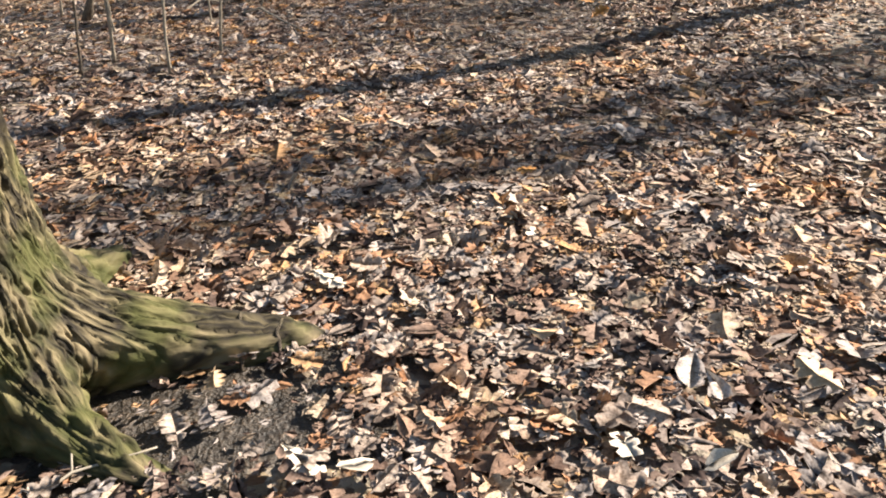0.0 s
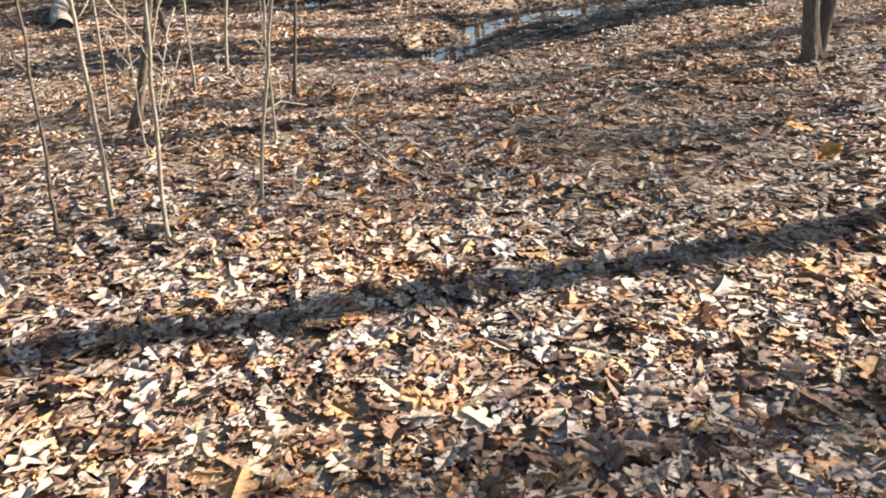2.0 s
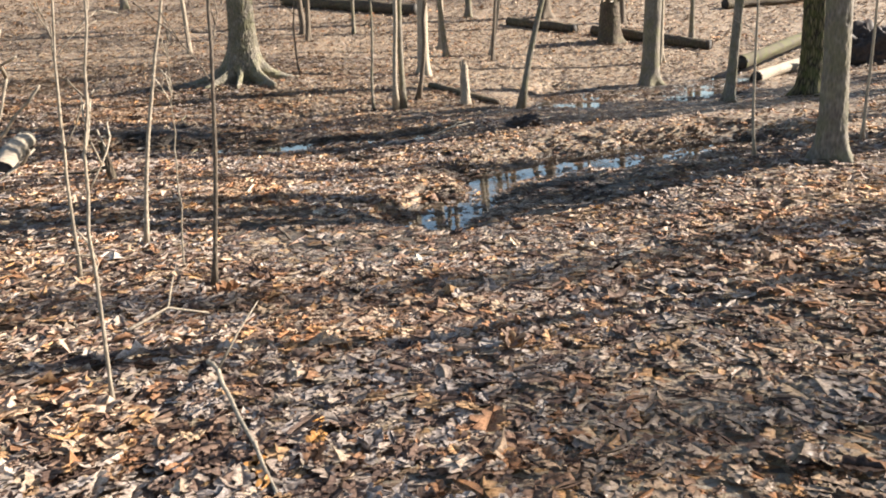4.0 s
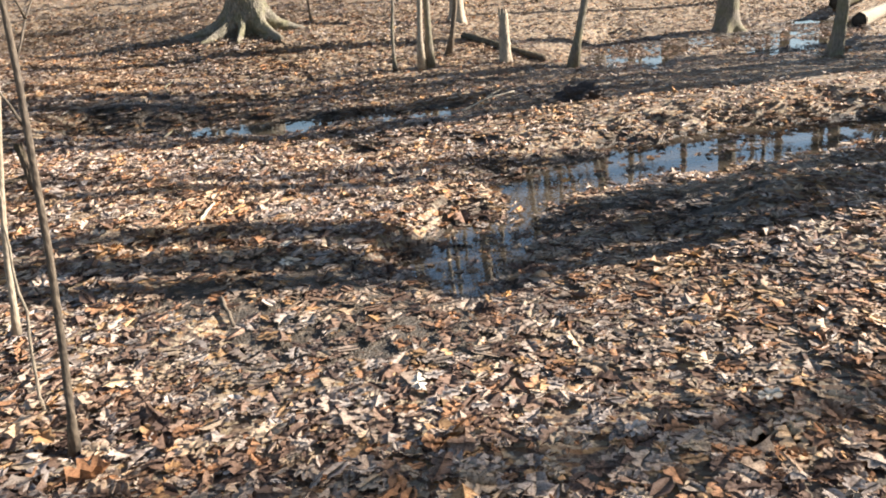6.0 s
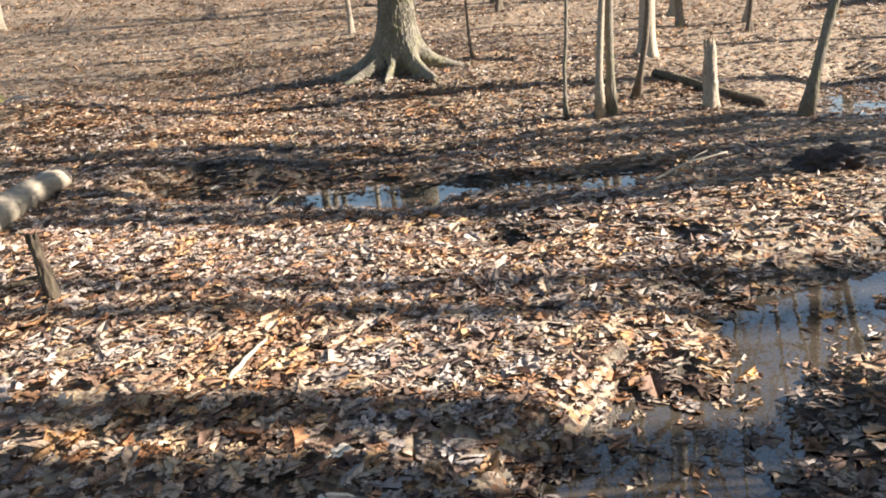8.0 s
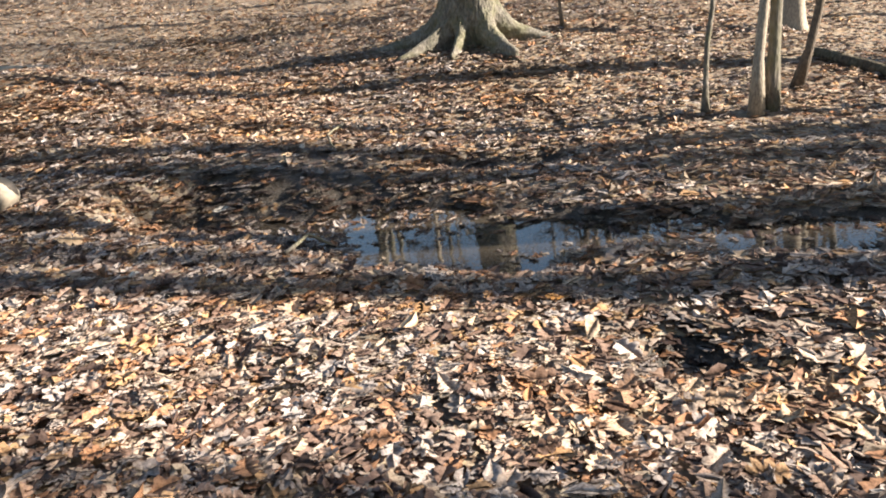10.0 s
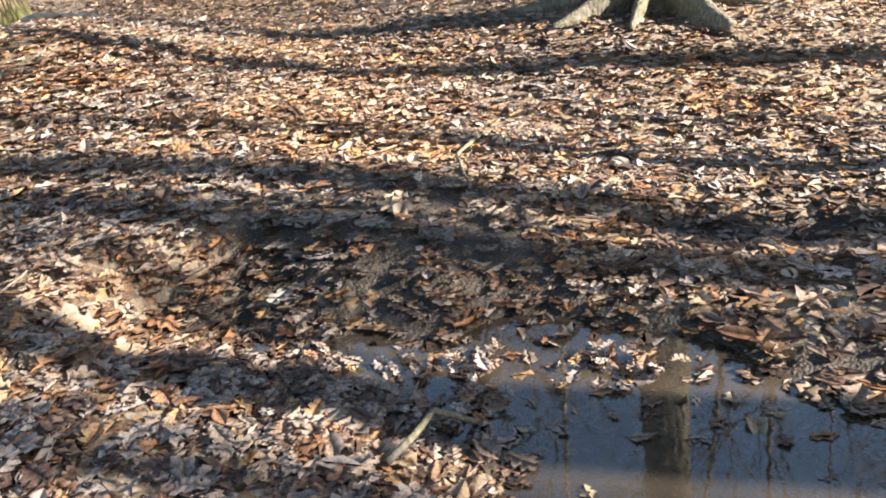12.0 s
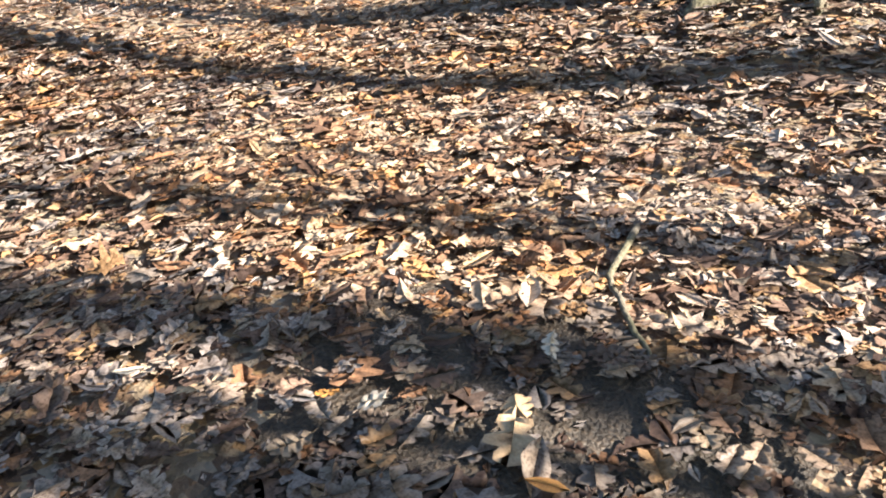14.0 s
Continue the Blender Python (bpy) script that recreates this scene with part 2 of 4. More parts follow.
# pools: level, then capsules x0 y0 x1 y1 radius
POOLS = (
    (-1.085, ((-1.98, 12.45, -1.78, 13.15, 0.40), (-1.75, 13.4, -1.72, 13.9, 0.20), (-1.70, 14.35, -1.0, 14.9, 0.46), (-0.75, 15.1, 1.05, 15.9, 0.58))),
    (-1.03, ((-7.7, 15.88, -6.7, 16.15, 0.18), (-6.35, 16.25, -5.2, 16.36, 0.44), (-5.2, 16.4, -3.5, 16.85, 0.28))),
    (-1.22, ((-1.4, 20.6, -1.5, 22.5, 0.58), (1.1, 21.2, 1.6, 23.8, 0.60), (-0.6, 22.6, 1.2, 22.9, 0.30))),
)


HOLLOWS = ((-3.86, 15.28), (-2.55, 15.42), (-6.42, 17.81), (-5.98, 18.1))


def hashed(ix, iy, seed):
    h = np.sin(ix * 127.1 + iy * 311.7 + seed * 74.7) * 43758.5453
    return h - np.floor(h)


def lumps(x, y, size, seed):
    """Smooth value noise, -0.5 to 0.5, with lumps of that size."""
    u, v = x / size, y / size
    iu, iv = np.floor(u), np.floor(v)
    fu, fv = u - iu, v - iv
    fu, fv = fu * fu * (3 - 2 * fu), fv * fv * (3 - 2 * fv)
    a, b = hashed(iu, iv, seed), hashed(iu + 1, iv, seed)
    c, d = hashed(iu, iv + 1, seed), hashed(iu + 1, iv + 1, seed)
    return a + (b - a) * fu + (c - a) * fv + (a - b - c + d) * fu * fv - 0.5


def pool_reach(x, y, capsules):
    """Distance to the pool's shore, below zero inside."""
    best = np.full_like(x, 1e9)
    for x0, y0, x1, y1, r in capsules:
        dx, dy = x1 - x0, y1 - y0
        k = np.clip(((x - x0) * dx + (y - y0) * dy) / (dx * dx + dy * dy), 0, 1)
        best = np.minimum(best, np.hypot(x - x0 - k * dx, y - y0 - k * dy) - r)
    return best + 0.32 * lumps(x, y, 0.45, 5) + 0.16 * lumps(x, y, 0.17, 6)


def land(x, y):
    x, y = np.asarray(x, float), np.asarray(y, float)
    u = 0.83 * y - 0.55 * x - 20.0
    z = 8.0 * np.tanh(0.255 * np.log1p(np.exp(np.clip(u / 1.5, -30, 30))) / 8.0)
    for a, b, s, h in HUMPS:
        z = z + h * np.exp(-((x - a) ** 2 + (y - b) ** 2) / (2 * s * s))
    z = z - 0.054 * 40 * np.tanh(y / 40)
    core = np.zeros_like(z)
    for level, capsules in POOLS:
        d = pool_reach(x, y, capsules)
        w = np.clip((0.62 - d) / 0.58, 0, 1)
        w = w * w * (3 - 2 * w)
        z = z + (level + 0.022 - z) * w
        c = np.clip((0.14 - d) / 0.30, 0, 1)
        core = np.maximum(core, c * c * (3 - 2 * c))
    rough = 0.05 * lumps(x, y, 1.7, 1) + 0.035 * lumps(x, y, 0.6, 2) + 0.022 * lumps(x, y, 0.22, 3)
    bank = np.clip(1.6 - np.hypot((x + 0.45) / 0.9, (y - 13.5) / 0.6), 0, 1)
    rough = rough + bank * (0.10 * lumps(x, y, 0.3, 8) + 0.06 * lumps(x, y, 0.13, 9))
    return z + rough * (1 - 0.7 * core) - 0.072 * core


def height(x, y):
    return float(land(np.array([x]), np.array([y]))[0])


def mesh_from(name, verts, faces, material_used, smooth=True):
    me = bpy.data.meshes.new(name)
    me.from_pydata([tuple(v) for v in verts], [], faces)
    me.materials.append(material_used)
    if smooth:
        me.shade_smooth()
    return me


def triangles_mesh(name, verts, tris, material_used):
    """A mesh straight from arrays of places and of triangles."""
    me = bpy.data.meshes.new(name)
    me.vertices.add(len(verts))
    me.vertices.foreach_set("co", np.ascontiguousarray(verts, np.float32).ravel())
    me.loops.add(tris.size)
    me.loops.foreach_set("vertex_index", np.ascontiguousarray(tris, np.int32).ravel())
    me.polygons.add(len(tris))
    me.polygons.foreach_set("loop_start", np.arange(0, tris.size, 3, dtype=np.int32))
    me.polygons.foreach_set("loop_total", np.full(len(tris), 3, np.int32))
    me.update(calc_edges=True)
    me.materials.append(material_used)
    return me


def part(name, me, parent, label=""):
    ob = new(name, me)
    ob.parent = parent
    if label:
        tagged(ob, label)
    return ob


def thing(name, place, label, category, group="", kind=""):
    ob = new(name)
    ob.empty_display_size = 0.1
    ob.location = place
    return tagged(ob, label, category, group, kind)


def ground_sheet():
    """One sheet: close rows where the walk passes, wide ones out to the horizon."""
    def steps(lo, hi, fine, far):
        inner = np.arange(lo, hi, fine)
        out = np.geomspace(fine * 2, far, 42)
        return np.concatenate([lo - out[::-1], inner, inner[-1] + out])
    xs, ys = steps(-13.0, 5.0, 0.06, 400.0), steps(0.5, 25.0, 0.06, 400.0)
    gx, gy = np.meshgrid(xs, ys)
    gz = land(gx, gy)
    verts = np.stack([gx, gy, gz], -1).reshape(-1, 3)
    w, h = len(xs), len(ys)
    i = (np.arange(h - 1)[:, None] * w + np.arange(w - 1)[None, :]).ravel()
    tris = np.concatenate([np.stack([i, i + 1, i + w + 1], 1), np.stack([i, i + w + 1, i + w], 1)])
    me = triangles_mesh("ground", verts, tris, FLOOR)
    me.materials.append(MUD)
    wet = np.full(gx.shape, 1e9)
    for level, capsules in POOLS:
        wet = np.minimum(wet, pool_reach(gx, gy, capsules))
    hump = np.hypot((gx + 7.45) / 1.1, (gy - 16.9) / 0.62) - 1.0 + 0.9 * lumps(gx, gy, 0.35, 12)
    trail = np.hypot((gx + 2.45) / 1.35, (gy - 11.25) / 0.75) - 1.0 + 0.9 * lumps(gx, gy, 0.3, 13)
    bank = np.hypot((gx + 0.75) / 0.85, (gy - 13.45) / 0.42) - 1.0 + 0.9 * lumps(gx, gy, 0.25, 14)
    hollow = functools.reduce(np.minimum, [np.hypot(gx - a, gy - b) for a, b in HOLLOWS]) - 0.24
    foot = np.hypot((gx + 0.90) / 0.62, (gy - 1.98) / 0.45) - 1.0 + 0.9 * lumps(gx, gy, 0.2, 15)
    muddy = ((wet < 0.16) | (hollow < 0) | (foot < 0) | (hump < 0) | (trail < -0.1) | (bank < 0)).ravel()
    me.polygons.foreach_set("material_index", np.tile(muddy[i], 2).astype(np.int32))
    me.shade_smooth()
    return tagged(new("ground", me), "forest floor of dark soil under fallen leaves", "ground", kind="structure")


ground = ground_sheet()


def pool(level, capsules, label):
    lo_x = min(min(c[0], c[2]) - c[4] for c in capsules) - 0.5
    hi_x = max(max(c[0], c[2]) + c[4] for c in capsules) + 0.5
    lo_y = min(min(c[1], c[3]) - c[4] for c in capsules) - 0.5
    hi_y = max(max(c[1], c[3]) + c[4] for c in capsules) + 0.5
    xs, ys = np.arange(lo_x, hi_x, 0.07), np.arange(lo_y, hi_y, 0.07)
    gx, gy = np.meshgrid(xs, ys)
    keep = (pool_reach(gx, gy, capsules) < 0.34)[:-1, :-1].ravel()
    w = len(xs)
    i = (np.arange(len(ys) - 1)[:, None] * w + np.arange(w - 1)[None, :]).ravel()[keep]
    tris = np.concatenate([np.stack([i, i + 1, i + w + 1], 1), np.stack([i, i + w + 1, i + w], 1)])
    used, tris = np.unique(tris, return_inverse=True)
    verts = np.stack([gx.ravel()[used], gy.ravel()[used], np.full(len(used), level)], 1)
    me = triangles_mesh("puddle", verts, tris.reshape(-1, 3), WATER)
    me.shade_smooth()
    return tagged(new("water", me), label, "puddle", kind="structure")


for (level, capsules), label in zip(POOLS, ("shallow muddy puddle reflecting blue sky among fallen leaves", "long shallow puddle reflecting trunks and sky", "flooded hollow between the tree trunks")):
    pool(level, capsules, label)


# ---- wood ----
class Wood:
    """Gathers tubes into one mesh."""
    def __init__(self):
        self.v, self.f = [], []

    def tube(self, points, radii, sides, wobble=0.0, rng=random, cap=True):
        points = [Vector(p) for p in points]
        base = len(self.v)
        side = Vector((1, 0, 0))
        for k, (p, r) in enumerate(zip(points, radii)):
            along = points[min(k + 1, len(points) - 1)] - points[max(k - 1, 0)]
            along.normalize()
            side = (side - along * side.dot(along))
            if side.length < 1e-4:
                side = along.orthogonal()
            side.normalize()
            other = along.cross(side)
            for s in range(sides):
                a = 2 * math.pi * s / sides
                rr = r * (1 + wobble * (rng.random() - 0.5))
                self.v.append(p + side * (math.cos(a) * rr) + other * (math.sin(a) * rr))
        for k in range(len(points) - 1):
            for s in range(sides):
                a, b = base + k * sides + s, base + k * sides + (s + 1) % sides
                self.f.append((a, b, b + sides, a + sides))
        if cap:
            end = base + (len(points) - 1) * sides
            self.f.append(tuple(range(end, end + sides)))
            self.f.append(tuple(range(base + sides - 1, base - 1, -1)))

    def mesh(self, name, used):
        return mesh_from(name, self.v, self.f, used)


def limb(wood, start, direction, length, radius, level, rng, sides=6):
    """A branch that forks into thinner ones."""
    n = 6 if level < 2 else 4
    pts, radii, p, d = [Vector(start)], [radius], Vector(start), Vector(direction).normalized()
    step = length / n
    for k in range(n):
        d = (d + Vector((rng.gauss(0, 0.13), rng.gauss(0, 0.13), rng.gauss(0.05, 0.10)))).normalized()
        p = p + d * step
        pts.append(p)
        radii.append(max(0.004, radius * (1 - 0.80 * (k + 1) / n)))
    wood.tube(pts, radii, max(3, sides - 2 * level))
    if level < 3:
        for k in range(2, n + 1):
            for _ in range(2 if level < 2 else 1):
                out = Vector((rng.gauss(0, 1), rng.gauss(0, 1), rng.gauss(0.35, 0.5))).normalized()
                nd = ((pts[k] - pts[k - 1]).normalized() * 0.8 + out * 0.75)
                limb(wood, pts[k], nd, length * rng.uniform(0.38, 0.6), radii[k] * 0.72 + 0.003, level + 1, rng, sides)


def plate_edges(u, v, wide, high, seed):
    """Bark plates of about that size: 0 in the furrows between them, 1 on their tops."""
    u, v = u / wide, v / high
    iu, iv = np.floor(u), np.floor(v)
    first, second = np.full(u.shape, 9.0), np.full(u.shape, 9.0)
    for du in (-1, 0, 1):
        for dv in (-1, 0, 1):
            cu, cv = iu + du, iv + dv
            d = np.hypot(u - cu - hashed(cu, cv, seed), v - cv - hashed(cu, cv, seed + 3))
            second = np.minimum(second, np.maximum(first, d))
            first = np.minimum(first, d)
    q = np.clip((second - first) / 0.27, 0, 1)
    return q * (2 - q)


def trunk_mesh(name, used, radius, tall, lean, roots, rng, sides=40, rows=60, ridge=0.02, bend=0.25):
    """Trunk with root flare. roots: (angle, reach, fall, spread) of each buttress."""
    hs = np.linspace(-0.12, tall, rows) if tall < 3 else np.concatenate([np.linspace(-0.12, 1.4, int(rows * 0.62), endpoint=False), np.geomspace(1.4, tall, rows - int(rows * 0.62))])
    def reach_at(H, A):
        R = radius * (1 - (0.62 if tall > 3 else 0.25) * np.clip(H, 0, None) / tall) + 0.10 * radius * np.exp(-np.clip(H, 0, None) * 2.5)
        for angle, reach, fall, spread, *power in roots:
            d = (A - angle + math.pi) % (2 * math.pi) - math.pi
            hh = np.clip(H, -0.02, None)
            R = R + reach * np.exp(-np.clip(fall * hh, 0, None) ** (power[0] if power else 1.0)) * np.exp(-0.5 * (d / (spread + 0.55 * np.clip(hh, 0, 0.7))) ** 2)
        return R
    fine = np.linspace(0, 2 * math.pi, 1441)
    ring = reach_at(np.full_like(fine, min(0.28, tall * 0.3)), fine)
    run = np.concatenate([[0], np.cumsum(np.hypot(np.diff(ring * np.cos(fine)), np.diff(ring * np.sin(fine))))])
    arc1 = np.linspace(0, run[-1], sides, endpoint=False)
    a = np.interp(arc1, run, fine)
    H, A = np.meshgrid(hs, a, indexing="ij")
    arc = np.repeat(arc1[None], len(hs), 0)
    R = reach_at(H, A)
    seed = rng.random() * 50
    ph = rng.random() * 6
    cx = lean[0] * H + bend * 0.12 * np.sin(H * 0.5 + ph) - bend * 0.12 * math.sin(ph)
    cy = lean[1] * H + bend * 0.12 * np.cos(H * 0.43 + ph) - bend * 0.12 * math.cos(ph)
    grid = np.stack([cx + R * np.cos(A), cy + R * np.sin(A), H], -1)
    run_up = np.concatenate([np.zeros((1, sides)), np.cumsum(np.linalg.norm(np.diff(grid, axis=0), axis=-1), 0)])
    warp = 0.03 * lumps(arc, H + seed, 0.11, 23)
    fur = 1 - 3.0 * np.abs(lumps(arc + warp + 9, H * 0.25 + seed, 0.03, 21))
    bent = arc + 0.030 * lumps(arc, run_up + seed, 0.09, 23) + 0.016 * lumps(arc, run_up + seed, 0.035, 28)
    plates = plate_edges(bent, run_up + 0.04 * lumps(arc, run_up + seed, 0.05, 27), 0.044, 0.21, int(seed))
    strands = 1 - np.clip(2.6 * np.abs(lumps(bent + 9, run_up * 0.32 + seed, 0.042, 21)), 0, 1)
    breaks = np.clip(0.9 + 3.2 * lumps(arc * 1.4, run_up + seed, 0.034, 32), 0, 1)
    knobs = lumps(arc, run_up + seed, 0.022, 29) + 0.7 * lumps(arc, run_up * 0.7 + seed, 0.012, 30)
    wave = (0.9 * plates * (0.55 + 0.45 * breaks) + 0.45 * strands + 0.40 * knobs - 0.7 if sides > 200 else 0.7 * (fur - 0.4)) + 0.6 * lumps(arc + 5, H * 0.5 + seed, 0.018, 22) + 0.8 * lumps(arc, H * 0.5 + seed, 0.2, 24)
    seam = np.clip(np.minimum(arc, run[-1] - arc) / 0.05, 0, 1)
    across = np.roll(grid, -1, 1) - np.roll(grid, 1, 1)
    up = np.gradient(grid, axis=0)
    nor = np.cross(across, up)
    nor /= np.linalg.norm(nor, axis=-1, keepdims=True) + 1e-9
    verts = (grid + nor * (ridge * wave * (0.3 + 0.7 * seam))[..., None]).reshape(-1, 3)
    n, s = len(hs), sides
    i = np.arange(n - 1)[:, None] * s + np.arange(s)[None, :]
    j = np.arange(n - 1)[:, None] * s + (np.arange(s)[None, :] + 1) % s
    i, j = i.ravel(), j.ravel()
    tris = np.concatenate([np.stack([i, j, j + s], 1), np.stack([i, j + s, i + s], 1)])
    me = triangles_mesh(name, verts, tris, used)
    me.shade_smooth()
    uv = np.stack([arc, run_up], -1).reshape(-1, 2)[tris.ravel()]
    wrap = np.repeat(np.ptp(uv[:, 0].reshape(-1, 3), axis=1) > run[-1] / 2, 3) & (uv[:, 0] < run[-1] / 2)
    uv[wrap, 0] += run[-1]
    me.uv_layers.new(name="bark").data.foreach_set("uv", uv.astype(np.float32).ravel())
    axis = [(Vector((float(cx[k, 0]), float(cy[k, 0]), float(hs[k]))), float(R[k].mean())) for k in range(n)]
    return me, axis


def crown_mesh(used, axis, start, rng, count=14, spread=0.30):
    wood = Wood()
    high = [(p, r) for p, r in axis if p.z > start]
    tall = axis[-1][0].z
    for k in range(count):
        f = (k + rng.random()) / count
        p, r = high[min(len(high) - 1, int(f * len(high)))]
        ang = rng.random() * 6.283
        d = (math.cos(ang), math.sin(ang), rng.uniform(0.35, 1.1))
        limb(wood, p, d, tall * spread * rng.uniform(0.6, 1.1) * (1.1 - 0.5 * f), r * rng.uniform(0.4, 0.6), 1, rng)
    return wood.mesh("branches", used)


def add_crown(ob, me):
    tagged(part("branches", me, ob, "bare leafless branches"), kind="stuff")


def tree(x, y, dia, tall, label, used, lean=(0, 0), roots=None, seed=1, sides=28, rows=44, ridge=0.012, crown=12, group="", bend=0.25, start=0.35):
    rng = random.Random(seed)
    ob = thing("tree", (x, y, height(x, y)), label, "tree", group)
    if roots is None:
        roots = [(k * 6.283 / 5 + rng.uniform(-0.4, 0.4), dia * rng.uniform(0.25, 0.7), rng.uniform(5, 9), rng.uniform(0.14, 0.26)) for k in range(5)]
    me, axis = trunk_mesh("trunk", used, dia / 2, tall, lean, roots, rng, sides, rows, ridge, bend)
    part("trunk", me, ob)
    if crown:
        add_crown(ob, crown_mesh(BARK_DARK, axis, tall * start, rng, crown))
    return ob


def sapling(x, y, dia, tall, label, used, lean=(0, 0), seed=1, twigs=5, bend=1.0, group="saplings"):
    """A thin young stem, slightly crooked, with a few twigs."""
    rng = random.Random(seed)
    ob = thing("sapling", (x, y, height(x, y) - 0.02), label, "sapling", group)
    n = 16
    ph, amp = rng.random() * 6, bend * 0.02 * rng.uniform(0.6, 1.6)
    pts = []
    for k in range(n + 1):
        h = tall * k / n
        pts.append(Vector((lean[0] * h + amp * (math.sin(h * 2.3 + ph) - math.sin(ph)) + rng.gauss(0, 0.004 * bend) * (k > 0),
                           lean[1] * h + amp * (math.cos(h * 1.9 + ph) - math.cos(ph)) + rng.gauss(0, 0.004 * bend) * (k > 0), h)))
    radii = [dia / 2 * (1.0 - 0.75 * k / n) + (dia * 0.35 if k == 0 else 0) for k in range(n + 1)]
    stem = Wood()
    stem.tube(pts, radii, 9, 0.12, rng)
    part("stem", stem.mesh("stem", used), ob)
    for _ in range(twigs):
        k = rng.randint(4, n - 1)
        tw = Wood()
        ang = rng.random() * 6.283
        limb(tw, pts[k], (math.cos(ang), math.sin(ang), rng.uniform(0.5, 1.4)), tall * rng.uniform(0.06, 0.16), radii[k] * 0.55, 2, rng)
        part("twig", tw.mesh("twig", used), ob)
    return ob


def stick(points, r0, r1, used, label, category="stick", name="stick", sides=7, fork=None):
    """A fallen branch through points (x, y, height above the ground)."""
    rng = random.Random(int(abs(points[0][0]) * 977 + abs(points[0][1]) * 131))
    x0, y0 = points[0][0], points[0][1]
    ob = thing(name, (x0, y0, height(x0, y0)), label, category)
    world_pts = [Vector((x, y, height(x, y) + h)) - ob.location for x, y, h in points]
    fine = []
    for a, b in zip(world_pts, world_pts[1:]):
        for k in range(4):
            fine.append(a.lerp(b, k / 4) + Vector((rng.gauss(0, r0 * 0.25), rng.gauss(0, r0 * 0.25), 0)))
    fine.append(world_pts[-1])
    radii = [r0 + (r1 - r0) * k / (len(fine) - 1) for k in range(len(fine))]
    w = Wood()
    w.tube(fine, radii, sides, 0.15, rng)
    part("branch", w.mesh("branch", used), ob)
    if fork:
        at, dx, dy, dz = fork
        p = fine[int(at * (len(fine) - 1))]
        w2 = Wood()
        q = p + Vector((dx, dy, dz))
        w2.tube([p, p.lerp(q, 0.5) + Vector((0, 0, r0)), q], [r0 * 0.6, r0 * 0.45, r0 * 0.25], 6, 0.1, rng)
        part("side_branch", w2.mesh("side_branch", used), ob)
    return ob


def log(a, b, dia, used, end_used, label, lift=0.0, lift_a=0.0, hollow=True, sides=22, sag=0.0):
    """A fallen trunk with broken ends, lying from a to b."""
    rng = random.Random(int(abs(a[0]) * 331 + abs(a[1]) * 77))
    za, zb = height(*a) + dia * 0.40 + lift + lift_a, height(*b) + dia * 0.40 + lift
    ob = thing("log", (a[0], a[1], height(*a)), label, "log")
    A, B = Vector((0, 0, za)) - Vector((0, 0, ob.location.z)), Vector((b[0] - a[0], b[1] - a[1], zb - ob.location.z))
    n = 40
    ph = rng.random() * 6
    pts = [A.lerp(B, k / n) + Vector((dia * 0.10 * math.sin(k * 0.17 + ph), dia * 0.10 * math.cos(k * 0.13 + ph), -sag * math.sin(math.pi * k / n))) for k in range(n + 1)]
    body = Wood()
    body.tube(pts, [dia / 2 * (1.06 - 0.12 * k / n) for k in range(n + 1)], sides, 0.0, rng, cap=not hollow)
    run = (B - A).normalized()
    for k, v in enumerate(body.v):
        q = pts[k // sides]
        w = v - q
        flat = w * (1.0 / max(dia, 0.01)) * 3.0 + run * (k // sides) * 0.10
        body.v[k] = q + w * (1 + 0.20 * noise.noise(flat) + 0.10 * noise.noise(flat * 3.1))
    part("trunk", body.mesh("trunk", used), ob)
    # no real cavity: a near-black plug paints the shade inside each hollow end
    if hollow:
        for k, m in ((0, 1), (n, n - 1)):
            d = (pts[m] - pts[k]).normalized()
            core = Wood()
            core.tube([pts[k] + d * 0.015, pts[k] + d * 0.10], [dia * 0.49, dia * 0.47], sides, 0.05, rng)
            part("hollow_plug", core.mesh("hollow_plug", end_used), ob)
    return ob


# ---- trees that stand in view ----
# the old mossy tree beside the start, with its long root
rng0 = random.Random(5)
first = thing("tree", (-1.70, 2.16, height(-1.70, 2.16) - 0.03), "thick old tree with mossy furrowed bark and a long root", "tree")
me, axis = trunk_mesh("trunk", BARK_OAK, 0.40, 15.0, (-0.01, 0.02),
                      [(0.20, 0.80, 4.8, 0.10, 1.7), (-0.50, 0.60, 7.0, 0.085), (-1.5, 0.5, 5.5, 0.14), (1.3, 0.55, 5.0, 0.13), (2.3, 0.6, 4.6, 0.13), (3.4, 0.6, 5.0, 0.13), (4.2, 0.5, 5.0, 0.13)],
                      rng0, 760, 380, 0.022, 0.1)
part("trunk", me, first)
add_crown(first, crown_mesh(BARK_DARK, axis, 6.0, rng0, 10))

# the large tree on the rise, with spread roots
big = thing("tree", (-8.25, 21.08, height(-8.25, 21.08) - 0.02), "large grey-barked tree with spreading buttress roots", "tree")
me, axis = trunk_mesh("trunk", BARK_ROOTED, 0.265, 19.0, (0.05, 0.015),
                      [(-2.05, 0.78, 4.8, 0.07), (-1.35, 0.52, 5.4, 0.07), (-0.55, 0.82, 4.6, 0.07), (0.30, 0.85, 4.6, 0.08), (1.5, 0.7, 5, 0.1), (2.6, 1.0, 4.6, 0.08), (3.5, 1.1, 4.4, 0.07)],
                      rng0, 260, 130, 0.022, 0.1)
part("trunk", me, big)
add_crown(big, crown_mesh(BARK_DARK, axis, 7.0, rng0, 14))

